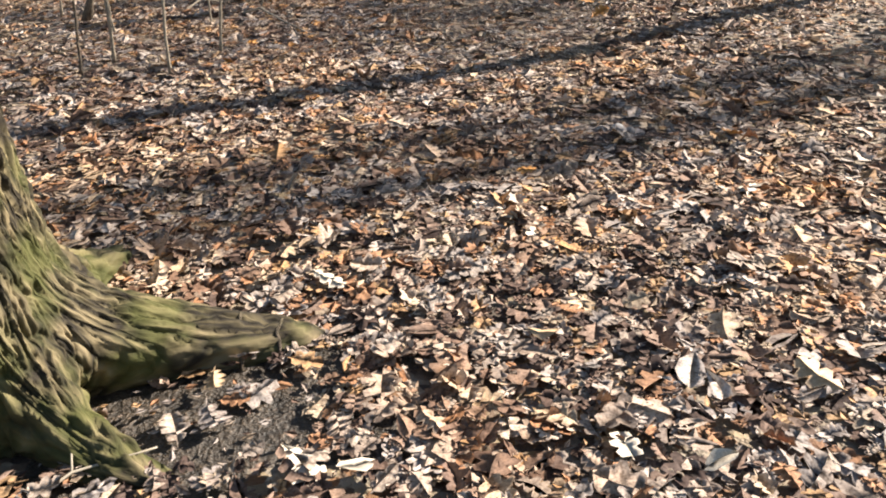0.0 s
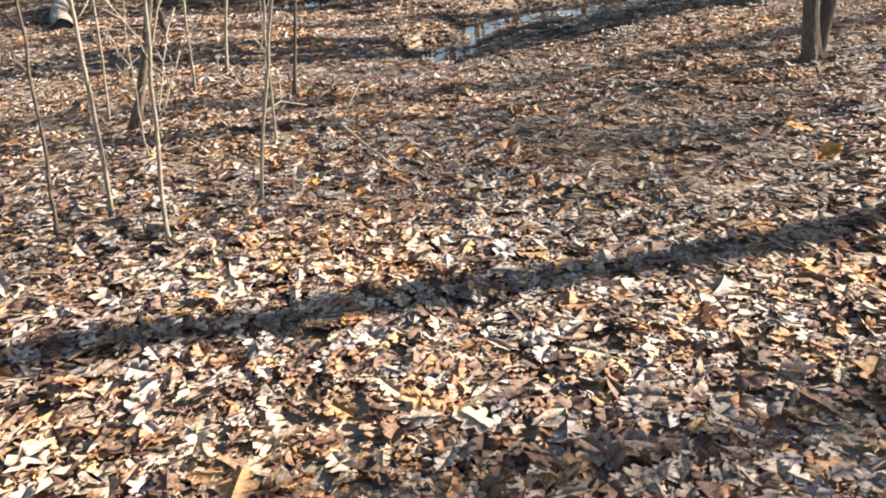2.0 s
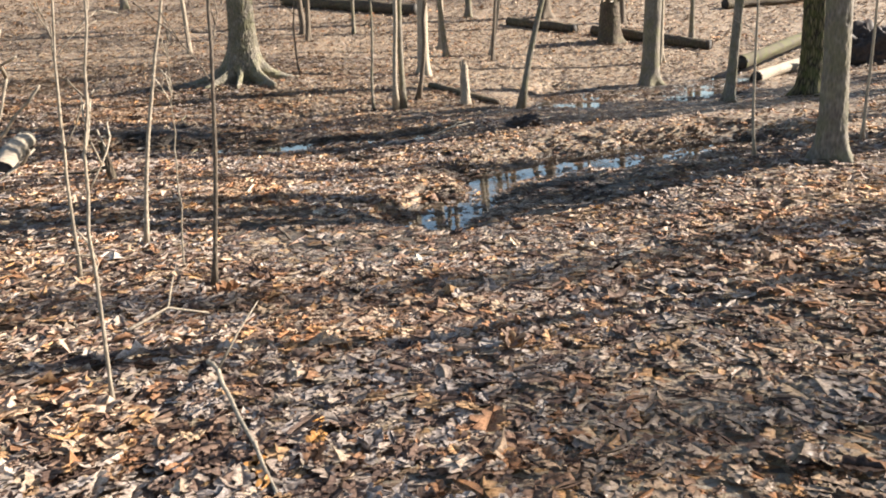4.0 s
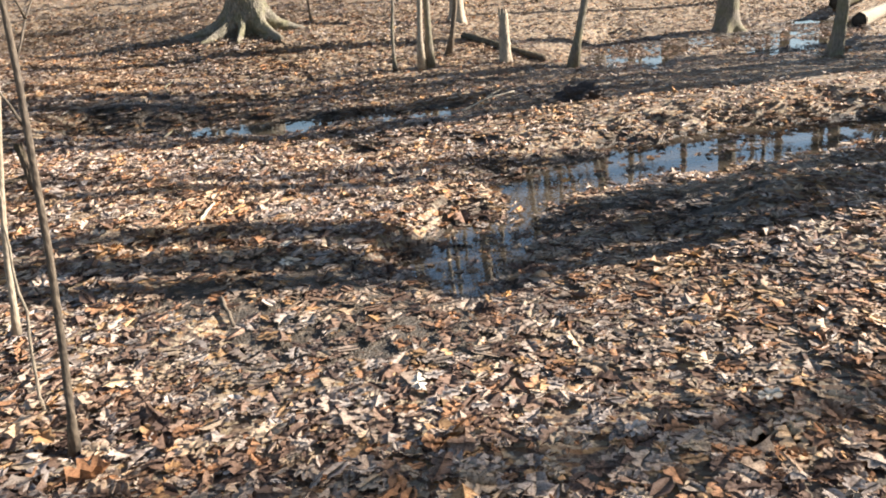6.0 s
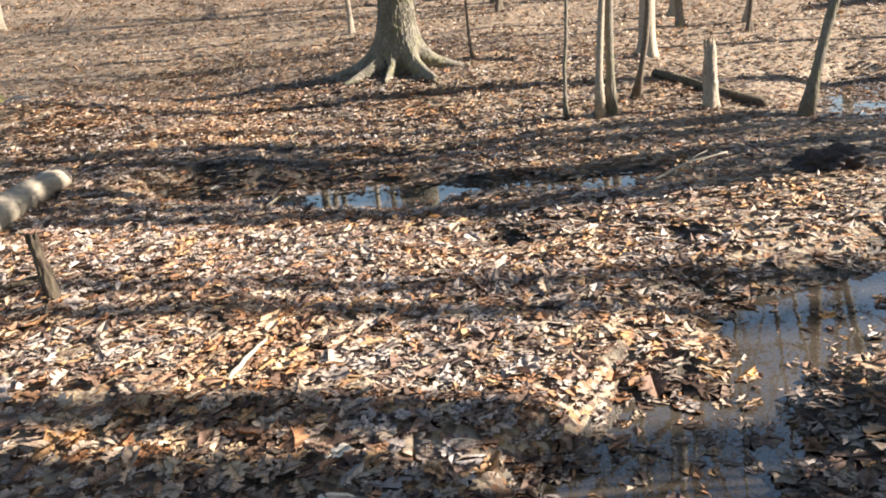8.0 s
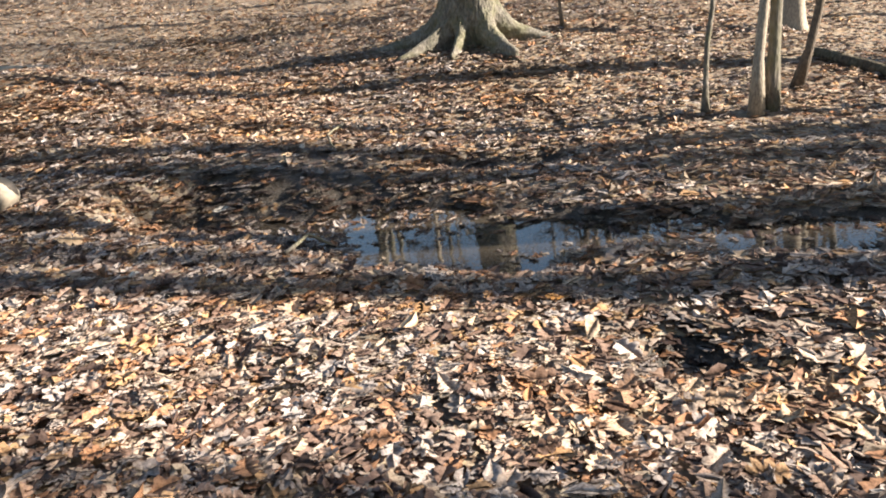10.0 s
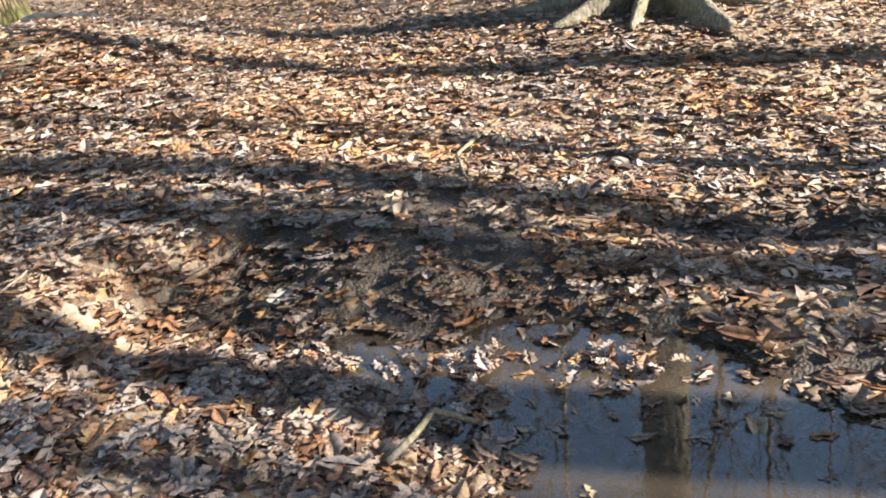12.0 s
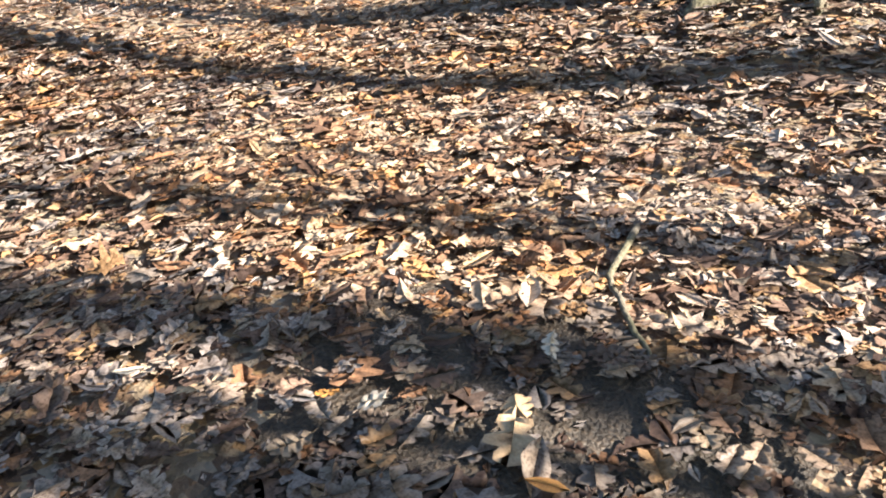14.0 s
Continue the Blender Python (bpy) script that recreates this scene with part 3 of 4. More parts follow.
tree(1.78, 13.75, 0.25, 15, "straight grey tree trunk beside the long puddle", BARK_GREY, (-0.03, 0), seed=11, sides=48, rows=60)
tree(2.74, 20.25, 0.42, 18, "thick mossy tree trunk standing behind the puddle", BARK_OAK, (0.0, 0), seed=12, sides=40)
tree(0.04, 23.6, 0.37, 17, "grey tree trunk standing at the edge of flooded ground", BARK_GREY, (0.03, 0), seed=13, sides=40)
tree(0.30, 26.2, 0.14, 12, "slim pale young tree", BARK_PALE, (0.02, 0), seed=14, group="far trees")
tree(1.36, 19.9, 0.16, 12, "slim leaning tree at the edge of flooded ground", BARK_GREY, (0.08, 0.02), seed=15, group="far trees")
# the forked tree
fork = tree(1.80, 10.20, 0.13, 11, "forked young tree with two stems from one base", BARK_DARK, (-0.09, -0.02), seed=16, sides=36, rows=56, ridge=0.008)
me, axis = trunk_mesh("second_stem", BARK_DARK, 0.06, 10, (0.10, 0.02), [(1, 0.05, 8, 0.4)], random.Random(17), 32, 50, 0.008, 0.1)
st = part("second_stem", me, fork)
st.location = (0.07, 0.10, 0)
FAR = (
    (1.11, 28.25, 0.12, 0.02), (-0.78, 31.4, 0.21, 0.0), (-3.85, 25.9, 0.11, 0.18), (-5.58, 31.6, 0.18, 0.06), (-3.2, 32.0, 0.38, 0.02),
    (-5.25, 26.4, 0.15, 0.02), (-8.25, 28.1, 0.10, 0.05), (-9.66, 27.8, 0.16, -0.04), (-11.4, 24.4, 0.11, 0.0),
    (-17.6, 31.2, 0.24, -0.08), (-9.08, 26.7, 0.13, 0.06), (-4.85, 22.9, 0.24, 0.04), (-4.9, 25.4, 0.13, -0.05), (-3.7, 25.2, 0.08, 0.10), (-22.5, 24.1, 0.22, 0.06),
)
for k, (x, y, dia, lean) in enumerate(FAR):
    tree(x, y, dia, 9 + dia * 28, "slim bare forest tree standing in fallen leaves", (BARK_GREY, BARK_DARK, BARK_PALE)[k % 3], (lean, lean * 0.3), seed=40 + k, sides=20, rows=34, ridge=0.006, crown=8, group="far trees")
# mossy tree base far to one side with a pale root
tree(-15.0, 18.4, 0.55, 16, "mossy tree with a pale crooked root", BARK_OAK, (0, 0), seed=70, sides=60, rows=60)
stick([(-14.3, 18.05, 0.02), (-13.9, 18.3, 0.12), (-13.5, 18.7, 0.10), (-13.0, 18.8, 0.02)], 0.05, 0.02, WOOD_PALE, "pale crooked fallen branch beside a mossy tree")

# woods all around, out of view, whose shadows and reflections fall on the place
def woods_tree(k, x, y, dia, tall, start=0.45, crown=13):
    return tree(x, y, dia, tall, "tall bare forest tree", BARK_GREY, (0.0, 0.0), seed=200 + k, sides=14, rows=26, ridge=0.01, crown=crown, group="woods", bend=0.2, start=start)


def sunward(v, k):
    """A place at v across the light and k along it, towards the sun."""
    c, s = math.cos(radians(SUN_AZIMUTH)), math.sin(radians(SUN_AZIMUTH))
    return -s * v + c * k, c * v + s * k


for k, (v, far, dia, tall, start) in enumerate((
        (5.2, 12, 0.33, 17, 0.62), (3.45, 44, 0.8, 26, 0.86), (4.0, 47, 0.8, 27, 0.86), (12.02, 14.5, 0.55, 18, 0.62), (12.52, 17.5, 0.50, 18, 0.62),
        (13.75, 27, 0.50, 20, 0.80), (14.25, 33, 0.50, 23, 0.80), (16.08, 14.8, 0.46, 19, 0.66), (16.65, 46, 0.72, 26, 0.86),
        (17.85, 47, 0.75, 26, 0.86), (18.32, 18.5, 0.50, 20, 0.66), (18.88, 20, 0.60, 20, 0.66), (9.45, 46, 0.8, 27, 0.86), (0.4, 16, 0.6, 18, 0.62), (16.5, 40, 0.5, 24, 0.80),
        (6.9, 38.5, 0.3, 18, 0.42), (7.6, 39.5, 0.28, 18, 0.42), (8.4, 40, 0.28, 18, 0.42))):
    woods_tree(k, *sunward(v, far), dia, tall, start, 30 if 36 < far < 43 else 4 if far > 43 else 13)
rng = random.Random(77)
masters = [woods_tree(20 + k, 14 + 5 * k, -14 - 4 * k, 0.35 + 0.08 * k, 15 + k) for k in range(4)]
for k in range(46):
    ang, far = rng.uniform(0, 6.283), rng.uniform(30, 62)
    off = (math.degrees(ang) - SUN_AZIMUTH + 180) % 360 - 180
    if abs(off) < 38:
        far += 34
    x, y = -4 + far * math.cos(ang), 12 + far * math.sin(ang)
    copy_thing(masters[k % 4], pose(x, y, height(x, y) - 0.05, 0, 0, rng.uniform(0, 360)))

for k in range(40):
    ang, far = rng.uniform(1.05, 2.7), rng.uniform(40, 62)
    x, y = -4 + far * math.cos(ang), 8 + far * math.sin(ang)
    copy_thing(masters[k % 4], pose(x, y, height(x, y) - 0.05, 0, 0, rng.uniform(0, 360)))

# ---- saplings ----
PALE, DARK = "thin pale sapling stem rising from fallen leaves", "thin dark sapling stem rising from fallen leaves"
for k, (x, y, dia, tall, lean, used, bend) in enumerate((
        (-1.88, 6.52, 0.024, 2.6, 0.20, BARK_PALE, 1.0), (-2.26, 7.73, 0.019, 2.6, 0.12, BARK_PALE, 1.0), (-2.85, 9.66, 0.034, 3.6, 0.14, BARK_DARK, 0.6),
        (-3.60, 8.11, 0.068, 4.2, 0.36, BARK_DARK, 1.0), (-3.89, 8.25, 0.023, 2.8, 0.16, BARK_PALE, 1.0), (-3.79, 9.53, 0.027, 3.0, 0.13, BARK_PALE, 1.0),
        (-3.91, 10.5, 0.036, 3.4, 0.22, BARK_PALE, 1.0), (-2.06, 5.81, 0.024, 2.7, 0.10, BARK_PALE, 1.2),
        (-2.62, 6.21, 0.028, 2.9, 0.14, BARK_PALE, 1.0), (-2.77, 5.93, 0.022, 2.4, 0.15, BARK_DARK, 1.2), (1.10, 14.1, 0.034, 4.0, -0.03, BARK_PALE, 1.0),
        (2.30, 14.8, 0.038, 4.0, 0.0, BARK_PALE, 1.0), (-4.94, 19.5, 0.052, 5.0, 0.02, BARK_GREY, 1.5), (-4.5, 19.5, 0.092, 8.0, 0.05, BARK_PALE, 0.8),
        (-4.42, 19.66, 0.112, 8.5, 0.05, BARK_GREY, 0.6), (-2.22, 19.65, 0.118, 8.0, 0.23, BARK_GREY, 0.8), (-4.34, 20.45, 0.085, 6.0, 0.18, BARK_DARK, 1.5),
        (-7.3, 21.75, 0.045, 4.0, 0.02, BARK_DARK, 1.5), (-3.20, 9.9, 0.016, 1.6, 0.05, BARK_PALE, 1.5), (-4.2, 7.2, 0.02, 1.9, 0.2, BARK_PALE, 1.4), (-3.0, 7.3, 0.014, 1.5, 0.1, BARK_PALE, 1.2))):
    sapling(x, y, dia, tall, DARK if used is BARK_DARK else PALE, used, (lean, lean * 0.25), 300 + k, twigs=4 if dia < 0.05 else 7, bend=bend)
# the side shoot that springs from the crooked dark sapling
sapling(-3.62, 8.20, 0.03, 1.6, PALE, BARK_PALE, (0.42, 0.10), 340, 6, 1.0)

# ---- stumps, logs, clods, sticks ----
def snag(x, y, dia, tall, label, used, seed, lean=(0, 0)):
    rng = random.Random(seed)
    ob = thing("snag", (x, y, height(x, y) - 0.03), label, "dead stump")
    me, axis = trunk_mesh("trunk", used, dia / 2, tall, lean, [(k * 1.25, dia * 0.22, 9, 0.3) for k in range(5)], rng, 32, 40, 0.02, 0.1)
    top = axis[-1][0].z
    for v in me.vertices:
        if v.co.z > top * 0.88:
            v.co.z -= (v.co.z - top * 0.88) * (0.5 + 0.5 * math.sin(7 * math.atan2(v.co.y, v.co.x) + seed))
    part("trunk", me, ob)
    core = Wood()
    core.tube([(lean[0] * tall * 0.7, lean[1] * tall * 0.7, tall * 0.7), (lean[0] * tall, lean[1] * tall, tall * 0.92)], [dia * 0.34, dia * 0.15], 12, 0.3, rng)
    part("broken_top", core.mesh("broken_top", WOOD_PALE), ob, "splintered pale wood")
    return ob


snag(-3.30, 20.05, 0.17, 0.86, "broken mossy snag standing beside a fallen log", BARK_PALE, 3)
snag(-1.0, 28.3, 0.62, 1.2, "broad dark rotten stump far among the trees", BARK_ROT, 4)
peg = snag(-5.80, 12.82, 0.085, 0.48, "short brown broken stub with a side branch", BARK_ROT, 6, (-0.16, 0.02))
w = Wood()
w.tube([(-0.02, 0, 0.20), (-0.22, -0.12, 0.16), (-0.6, -0.25, 0.17)], [0.022, 0.018, 0.010], 7, 0.1)
part("side_branch", w.mesh("side_branch", BARK_ROT), peg)

log((-7.55, 13.1), (-8.95, 15.20), 0.26, LOG_PALE, HOLLOW_SHADE, "pale barkless log with a dark hollow end", lift=0.0, lift_a=-0.05)
log((-4.40, 21.7), (-2.70, 20.15), 0.12, BARK_ROT, HOLLOW_SHADE, "thin dark rotten log behind a snag", hollow=False)
log((-4.1, 30.4), (-2.0, 29.5), 0.26, BARK_ROT, HOLLOW_SHADE, "dark fallen log far among the trees")
log((-12.5, 33.0), (-7.3, 31.6), 0.42, BARK_ROT, HOLLOW_SHADE, "large dark fallen log far among the trees")
log((2.0, 24.6), (4.6, 29.4), 0.30, BARK_OAK, HOLLOW_SHADE, "sunlit pale fallen trunk leaning across another", lift=0.15)
log((2.2, 23.4), (4.2, 26.6), 0.26, BARK_PALE, HOLLOW_SHADE, "sunlit pale fallen trunk beside flooded ground")
log((-1.5, 29.3), (1.6, 27.8), 0.28, BARK_ROT, HOLLOW_SHADE, "dark fallen log behind flooded ground")
log((2.5, 35.0), (6.0, 37.6), 0.34, BARK_ROT, HOLLOW_SHADE, "dark fallen log on the far slope")


def clod(x, y, size, tall, label, seed, used):
    """A ragged clump of torn roots and soil."""
    rng = random.Random(seed)
    ob = thing("clod", (x, y, height(x, y) + 0.01), label, "soil clump")
    bm = bmesh.new()
    bmesh.ops.create_icosphere(bm, subdivisions=5, radius=1.0)
    for v in bm.verts:
        n = 0.4 * noise.noise(v.co * 2.2 + Vector((seed, 0, 0))) + 0.25 * noise.noise(v.co * 5.5 + Vector((0, seed, 0))) + 0.13 * noise.noise(v.co * 11) + 0.07 * noise.noise(v.co * 23)
        v.co *= 1 + n
        v.co = Vector((v.co.x * size, v.co.y * size * 0.75, max(-0.09, v.co.z * tall)))
    me = bpy.data.meshes.new("soil")
    bm.to_mesh(me)
    bm.free()
    me.materials.append(used)
    me.shade_smooth()
    part("soil", me, ob)
    for k in range(3):
        w = Wood()
        a = rng.random() * 6.283
        p = Vector((math.cos(a) * size * 0.5, math.sin(a) * size * 0.3, tall * 0.5))
        limb(w, p, (math.cos(a), math.sin(a), rng.uniform(0.2, 0.6)), size * 0.3, 0.007, 3, rng)
        part("root", w.mesh("root", BARK_ROT), ob)
    return ob


clod(-1.74, 17.0, 0.27, 0.15, "dark ragged root clump torn up from wet soil", 1, ROOT_SOIL)
clod(4.75, 25.6, 0.9, 0.75, "dark upturned root plate of a fallen tree", 2, ROOT_SOIL)

stick([(-3.94, 12.36, 0.03), (-4.02, 12.6, 0.05), (-4.09, 12.80, 0.04)], 0.014, 0.008, WOOD_PALE, "pale broken stick lying on leaves")
stick([(-7.88, 17.96, 0.07), (-7.82, 17.66, 0.05), (-7.66, 17.50, 0.04), (-7.54, 17.40, 0.01)], 0.013, 0.008, BARK_GREY, "pale bent stick lying across mud")
stick([(-3.09, 11.2, 0.03), (-2.97, 11.05, 0.04), (-2.84, 10.9, 0.03)], 0.013, 0.010, BARK_DARK, "short dark stick on muddy ground")
stick([(-6.45, 15.53, 0.05), (-6.47, 15.78, 0.13), (-6.43, 15.98, 0.02)], 0.013, 0.010, BARK_GREY, "short pale stick sticking out of the puddle")
stick([(-8.32, 15.18, 0.03), (-8.39, 15.38, 0.06), (-8.52, 15.53, 0.04)], 0.006, 0.003, BARK_PALE, "thin twig beside the puddle")
stick([(-3.12, 16.72, 0.04), (-2.9, 17.1, 0.07), (-2.64, 17.46, 0.05)], 0.014, 0.007, WOOD_PALE, "thin pale stick beside the puddle", fork=(0.6, 0.12, 0.2, 0.05))
stick([(-2.06, 8.2, 0.05), (-1.8, 7.85, 0.16), (-1.5, 7.5, 0.10), (-1.17, 7.1, 0.03)], 0.012, 0.007, BARK_PALE, "thin fallen branch arching over leaves", fork=(0.35, 0.10, 0.25, 0.22))
stick([(-2.74, 8.52, 0.04), (-2.6, 8.74, 0.14), (-2.42, 8.85, 0.10)], 0.010, 0.005, BARK_PALE, "thin curved twig among saplings", fork=(0.5, -0.1, 0.3, 0.15))
stick([(-1.5, 7.0, 0.03), (-1.45, 6.6, 0.06), (-1.25, 6.2, 0.03)], 0.010, 0.006, BARK_DARK, "thin crooked twig lying on leaves", fork=(0.4, 0.15, 0.10, 0.08))
stick([(-4.6, 9.2, 0.10), (-4.0, 8.6, 0.28), (-3.4, 8.3, 0.22)], 0.014, 0.006, BARK_PALE, "thin dead branch resting against saplings", fork=(0.5, 0.2, 0.3, 0.2))
stick([(-1.28, 1.52, 0.02), (-1.12, 1.72, 0.06), (-0.92, 1.84, 0.03)], 0.006, 0.003, WOOD_PALE, "thin forked twig at the foot of the tree", fork=(0.5, -0.05, 0.15, 0.03))
for k, (x, y) in enumerate(((-0.76, 2.35), (-0.63, 2.38))):
    stick([(x, y - 0.12, 0.0), (x - 0.015, y - 0.05, 0.11 - 0.02 * k), (x - 0.01, y + 0.02, 0.15 - 0.05 * k), (x + 0.01, y + 0.13, 0.0)], 0.008, 0.006, BARK_ROT, "thin vine looped over a root", "vine", "vine")
stone_bm = bmesh.new()
bmesh.ops.create_icosphere(stone_bm, subdivisions=3, radius=0.036)
for v in stone_bm.verts:
    v.co *= 1 + 0.6 * noise.noise(v.co * 24)
    v.co.z *= 0.7
stone_me = bpy.data.meshes.new("stone")
stone_bm.to_mesh(stone_me)
stone_me.materials.append(STONE)
stone_me.shade_smooth()
st = new("stone", stone_me)
st.location = (0.92, 4.43, height(0.92, 4.43) + 0.045)
tagged(st, "pale rounded stone lying among brown leaves", "stone")


# ---- fallen leaves ----
# half a leaf: places along the midrib from stem to tip, half widths there, and how far the edge leans to the tip
LEAF_SHAPES = {
    "oak": ((-1.0, -0.70, -0.56, -0.42, -0.29, -0.10, 0.07, 0.20, 0.36, 0.50, 0.62, 0.74, 0.87, 0.97),
            (0.0, 0.06, 0.33, 0.38, 0.19, 0.55, 0.58, 0.25, 0.62, 0.58, 0.27, 0.40, 0.28, 0.0),
            (0, 0, 0.01, 0.05, 0.03, 0.05, 0.10, 0.05, 0.06, 0.11, 0.05, 0.05, 0.06, 0)),
    "broad": ((-1.0, -0.62, -0.48, -0.36, -0.12, -0.02, 0.12, 0.36, 0.48, 0.62, 0.95),
              (0.0, 0.12, 0.50, 0.58, 0.36, 0.74, 0.78, 0.32, 0.46, 0.42, 0.0),
              (0, -0.02, -0.12, -0.02, 0, 0.06, 0.16, 0.06, 0.08, 0.14, 0)),
    "oval": ((-1.0, -0.55, -0.1, 0.4, 0.95), (0.0, 0.30, 0.46, 0.38, 0.0), (0, 0, 0.03, 0.03, 0)),
    "lobed": ((-0.95, -0.45, -0.2, 0.12, 0.34, 0.95), (0.0, 0.50, 0.32, 0.72, 0.40, 0.0), (0, 0, 0, 0.12, 0.08, 0)),
    "plain": ((-0.9, 0.05, 0.9), (0.0, 0.52, 0.0), (0, 0.1, 0)),
}


def leaves(xs, ys, sizes, kind, rg, tilt=0.33, lift=0.02, curl=1.0, level=None):
    """Arrays of places and triangles for many leaves, each folded along its midrib."""
    rib, wide, lean = (np.array(a) for a in LEAF_SHAPES[kind])
    k, n = len(rib), len(xs)
    e = k - 2
    flat = np.concatenate([np.stack([np.zeros(k), rib], 1), np.stack([wide[1:-1], rib[1:-1] + lean[1:-1]], 1), np.stack([-wide[1:-1], rib[1:-1] + lean[1:-1]], 1)])
    pts = np.repeat(flat[None], n, 0) * (1 + 0.07 * rg.standard_normal((n, len(flat), 2)))
    half = sizes[:, None] * 0.5
    bow = rg.normal(0, 0.14, (n, 1)) * pts[:, :, 1] ** 2
    px, py = (pts[:, :, 0] * rg.uniform(0.75, 1.15, (n, 1)) + bow) * half, pts[:, :, 1] * half
    curl = curl * rg.gamma(1.6, 0.46, (n, 1))
    tilt = tilt * rg.gamma(2.0, 0.48, (n, 1))
    cup = rg.normal(0.05, 0.24, (n, 1)) * curl
    fold = rg.normal(0.04, 0.20, (n, 1)) * curl
    pz = half * (cup * pts[:, :, 1] ** 2 * 0.7 + fold * np.abs(pts[:, :, 0]) * 0.8 + curl * 0.03 * rg.standard_normal((n, len(flat))))
    yaw, ta, tb = rg.uniform(0, 6.283, (n, 1)), tilt * rg.standard_normal((n, 1)), tilt * rg.standard_normal((n, 1))
    y1, z1 = py * np.cos(ta) - pz * np.sin(ta), py * np.sin(ta) + pz * np.cos(ta)
    x2, z2 = px * np.cos(tb) + z1 * np.sin(tb), -px * np.sin(tb) + z1 * np.cos(tb)
    wx, wy = x2 * np.cos(yaw) - y1 * np.sin(yaw), x2 * np.sin(yaw) + y1 * np.cos(yaw)
    base = land(xs, ys) + 0.035 * np.clip(0.5 + lumps(xs, ys, 0.16, 51) + lumps(xs, ys, 0.4, 52), 0, 1) if level is None else level
    wz = z2 - 0.55 * z2.min(1, keepdims=True) + (base + rg.uniform(0, lift, n))[:, None]
    verts = np.stack([wx + xs[:, None], wy + ys[:, None], wz], -1).reshape(-1, 3)
    fan = []
    for first, flip in ((k, False), (k + e, True)):
        edge = [0] + [first + q for q in range(e)] + [k - 1]
        for q in range(k - 1):
            for tri in ((q, edge[q], edge[q + 1]), (q, edge[q + 1], q + 1)):
                if len(set(tri)) == 3:
                    fan.append(tri if flip else (tri[0], tri[2], tri[1])[::-1])
    tris = (np.arange(n)[:, None, None] * len(flat) + np.array(fan)[None]).reshape(-1, 3)
    return verts, tris


def joined(batches):
    vs, ts, at = [], [], 0
    for v, t in batches:
        vs.append(v)
        ts.append(t + at)
        at += len(v)
    return np.concatenate(vs), np.concatenate(ts)


rg = np.random.default_rng(4)
LINE = np.array([(0, 0), (0.07, 2), (0, 5), (-0.6, 8), (-1.25, 9.9), (-3.2, 12.4), (-4.9, 14.1), (-6.7, 15.7), (-8.6, 17.8)])


def from_line(x, y):
    best = np.full_like(x, 1e9)
    for (x0, y0), (x1, y1) in zip(LINE, LINE[1:]):
        dx, dy = x1 - x0, y1 - y0
        k = np.clip(((x - x0) * dx + (y - y0) * dy) / (dx * dx + dy * dy), 0, 1)
        best = np.minimum(best, np.hypot(x - x0 - k * dx, y - y0 - k * dy))
    return best


def wetness(x, y):
    d = np.full_like(x, 1e9)
    for level, capsules in POOLS:
        d = np.minimum(d, pool_reach(x, y, capsules))
    return d


def sodden(x, y):
    """Damp hollows where the leaves lie dark and flat, and patches darkened for branch shade."""
    d = np.full_like(x, 1e9)
    # circles right of the walk put branch shade, with trodden damp, into leaf colour
    for cx, cy, r in ((-0.6, 13.3, 0.75), (0.2, 14.15, 0.6), (-1.2, 12.8, 0.5), (-1.0, 12.2, 0.45), (0.55, 6.6, 0.75), (0.6, 7.6, 0.9), (0.75, 8.7, 0.8), (0.1, 8.1, 0.7), (-2.5, 11.2, 1.0), (-1.3, 11.5, 0.7), (-0.5, 11.9, 0.5), (-0.5, 11.1, 0.7), (0.2, 11.6, 0.6), (-7.4, 16.75, 0.75), (-3.86, 15.28, 0.4), (-6.42, 17.81, 0.4), (-5.98, 18.1, 0.45), (-6.95, 20.0, 0.4), (-1.70, 17.15, 0.5)):
        d = np.minimum(d, np.hypot(x - cx, y - cy) - r + 0.2)
    # round the far flooded ground one dark tone covers wet leaves and shade
    flooded = np.hypot((x + 0.2) / 4.4, (y - 21.6) / 3.8) - 0.9
    return np.minimum(d, flooded + 0.4 * lumps(x, y, 0.8, 34))


def bare(x, y):
    """How bare the ground is: trodden mud and the pools keep few leaves."""
    b = np.zeros_like(x)
    hump = np.hypot((x + 7.45) / 1.1, (y - 16.9) / 0.62)
    trail = np.hypot((x + 2.45) / 1.35, (y - 11.25) / 0.75)
    foot = np.hypot((x + 0.90) / 0.50, (y - 1.98) / 0.36)
    for q, s in ((hump, 0.62), (trail, 0.66), (foot, 0.93)):
        b = np.maximum(b, s * np.clip(1.5 - q, 0, 1))
    for cx, cy, r in ((-1.70, 17.15, 0.42), (-3.86, 15.28, 0.34), (-2.55, 15.42, 0.26), (-6.42, 17.81, 0.32), (-5.98, 18.1, 0.36), (-6.95, 20.0, 0.36)):
        b = np.maximum(b, 0.4 * np.clip((1 - np.hypot(x - cx, y - cy) / r) * 3, 0, 1))
    b = np.maximum(b, 0.45 * np.clip(1.5 - np.hypot((x - 0.5) / 0.9, (y - 7.7) / 1.7), 0, 1))
    b = np.maximum(b, 0.45 * np.clip(1.5 - np.hypot((x + 0.75) / 0.85, (y - 13.45) / 0.42), 0, 1))
    b = np.maximum(b, 0.97 * np.clip((0.40 - np.hypot(x + 1.70, y - 17.15)) * 12, 0, 1))
    w = wetness(x, y)
    b = np.maximum(b, 0.45 * np.clip((0.12 - w) / 0.15, 0, 1))
    b = np.maximum(b, 0.86 * np.clip((0.0 - w) / 0.2, 0, 1))
    return np.maximum(b, 0.5 * np.clip(lumps(x, y, 0.9, 31) * 3 - 0.3, 0, 1))


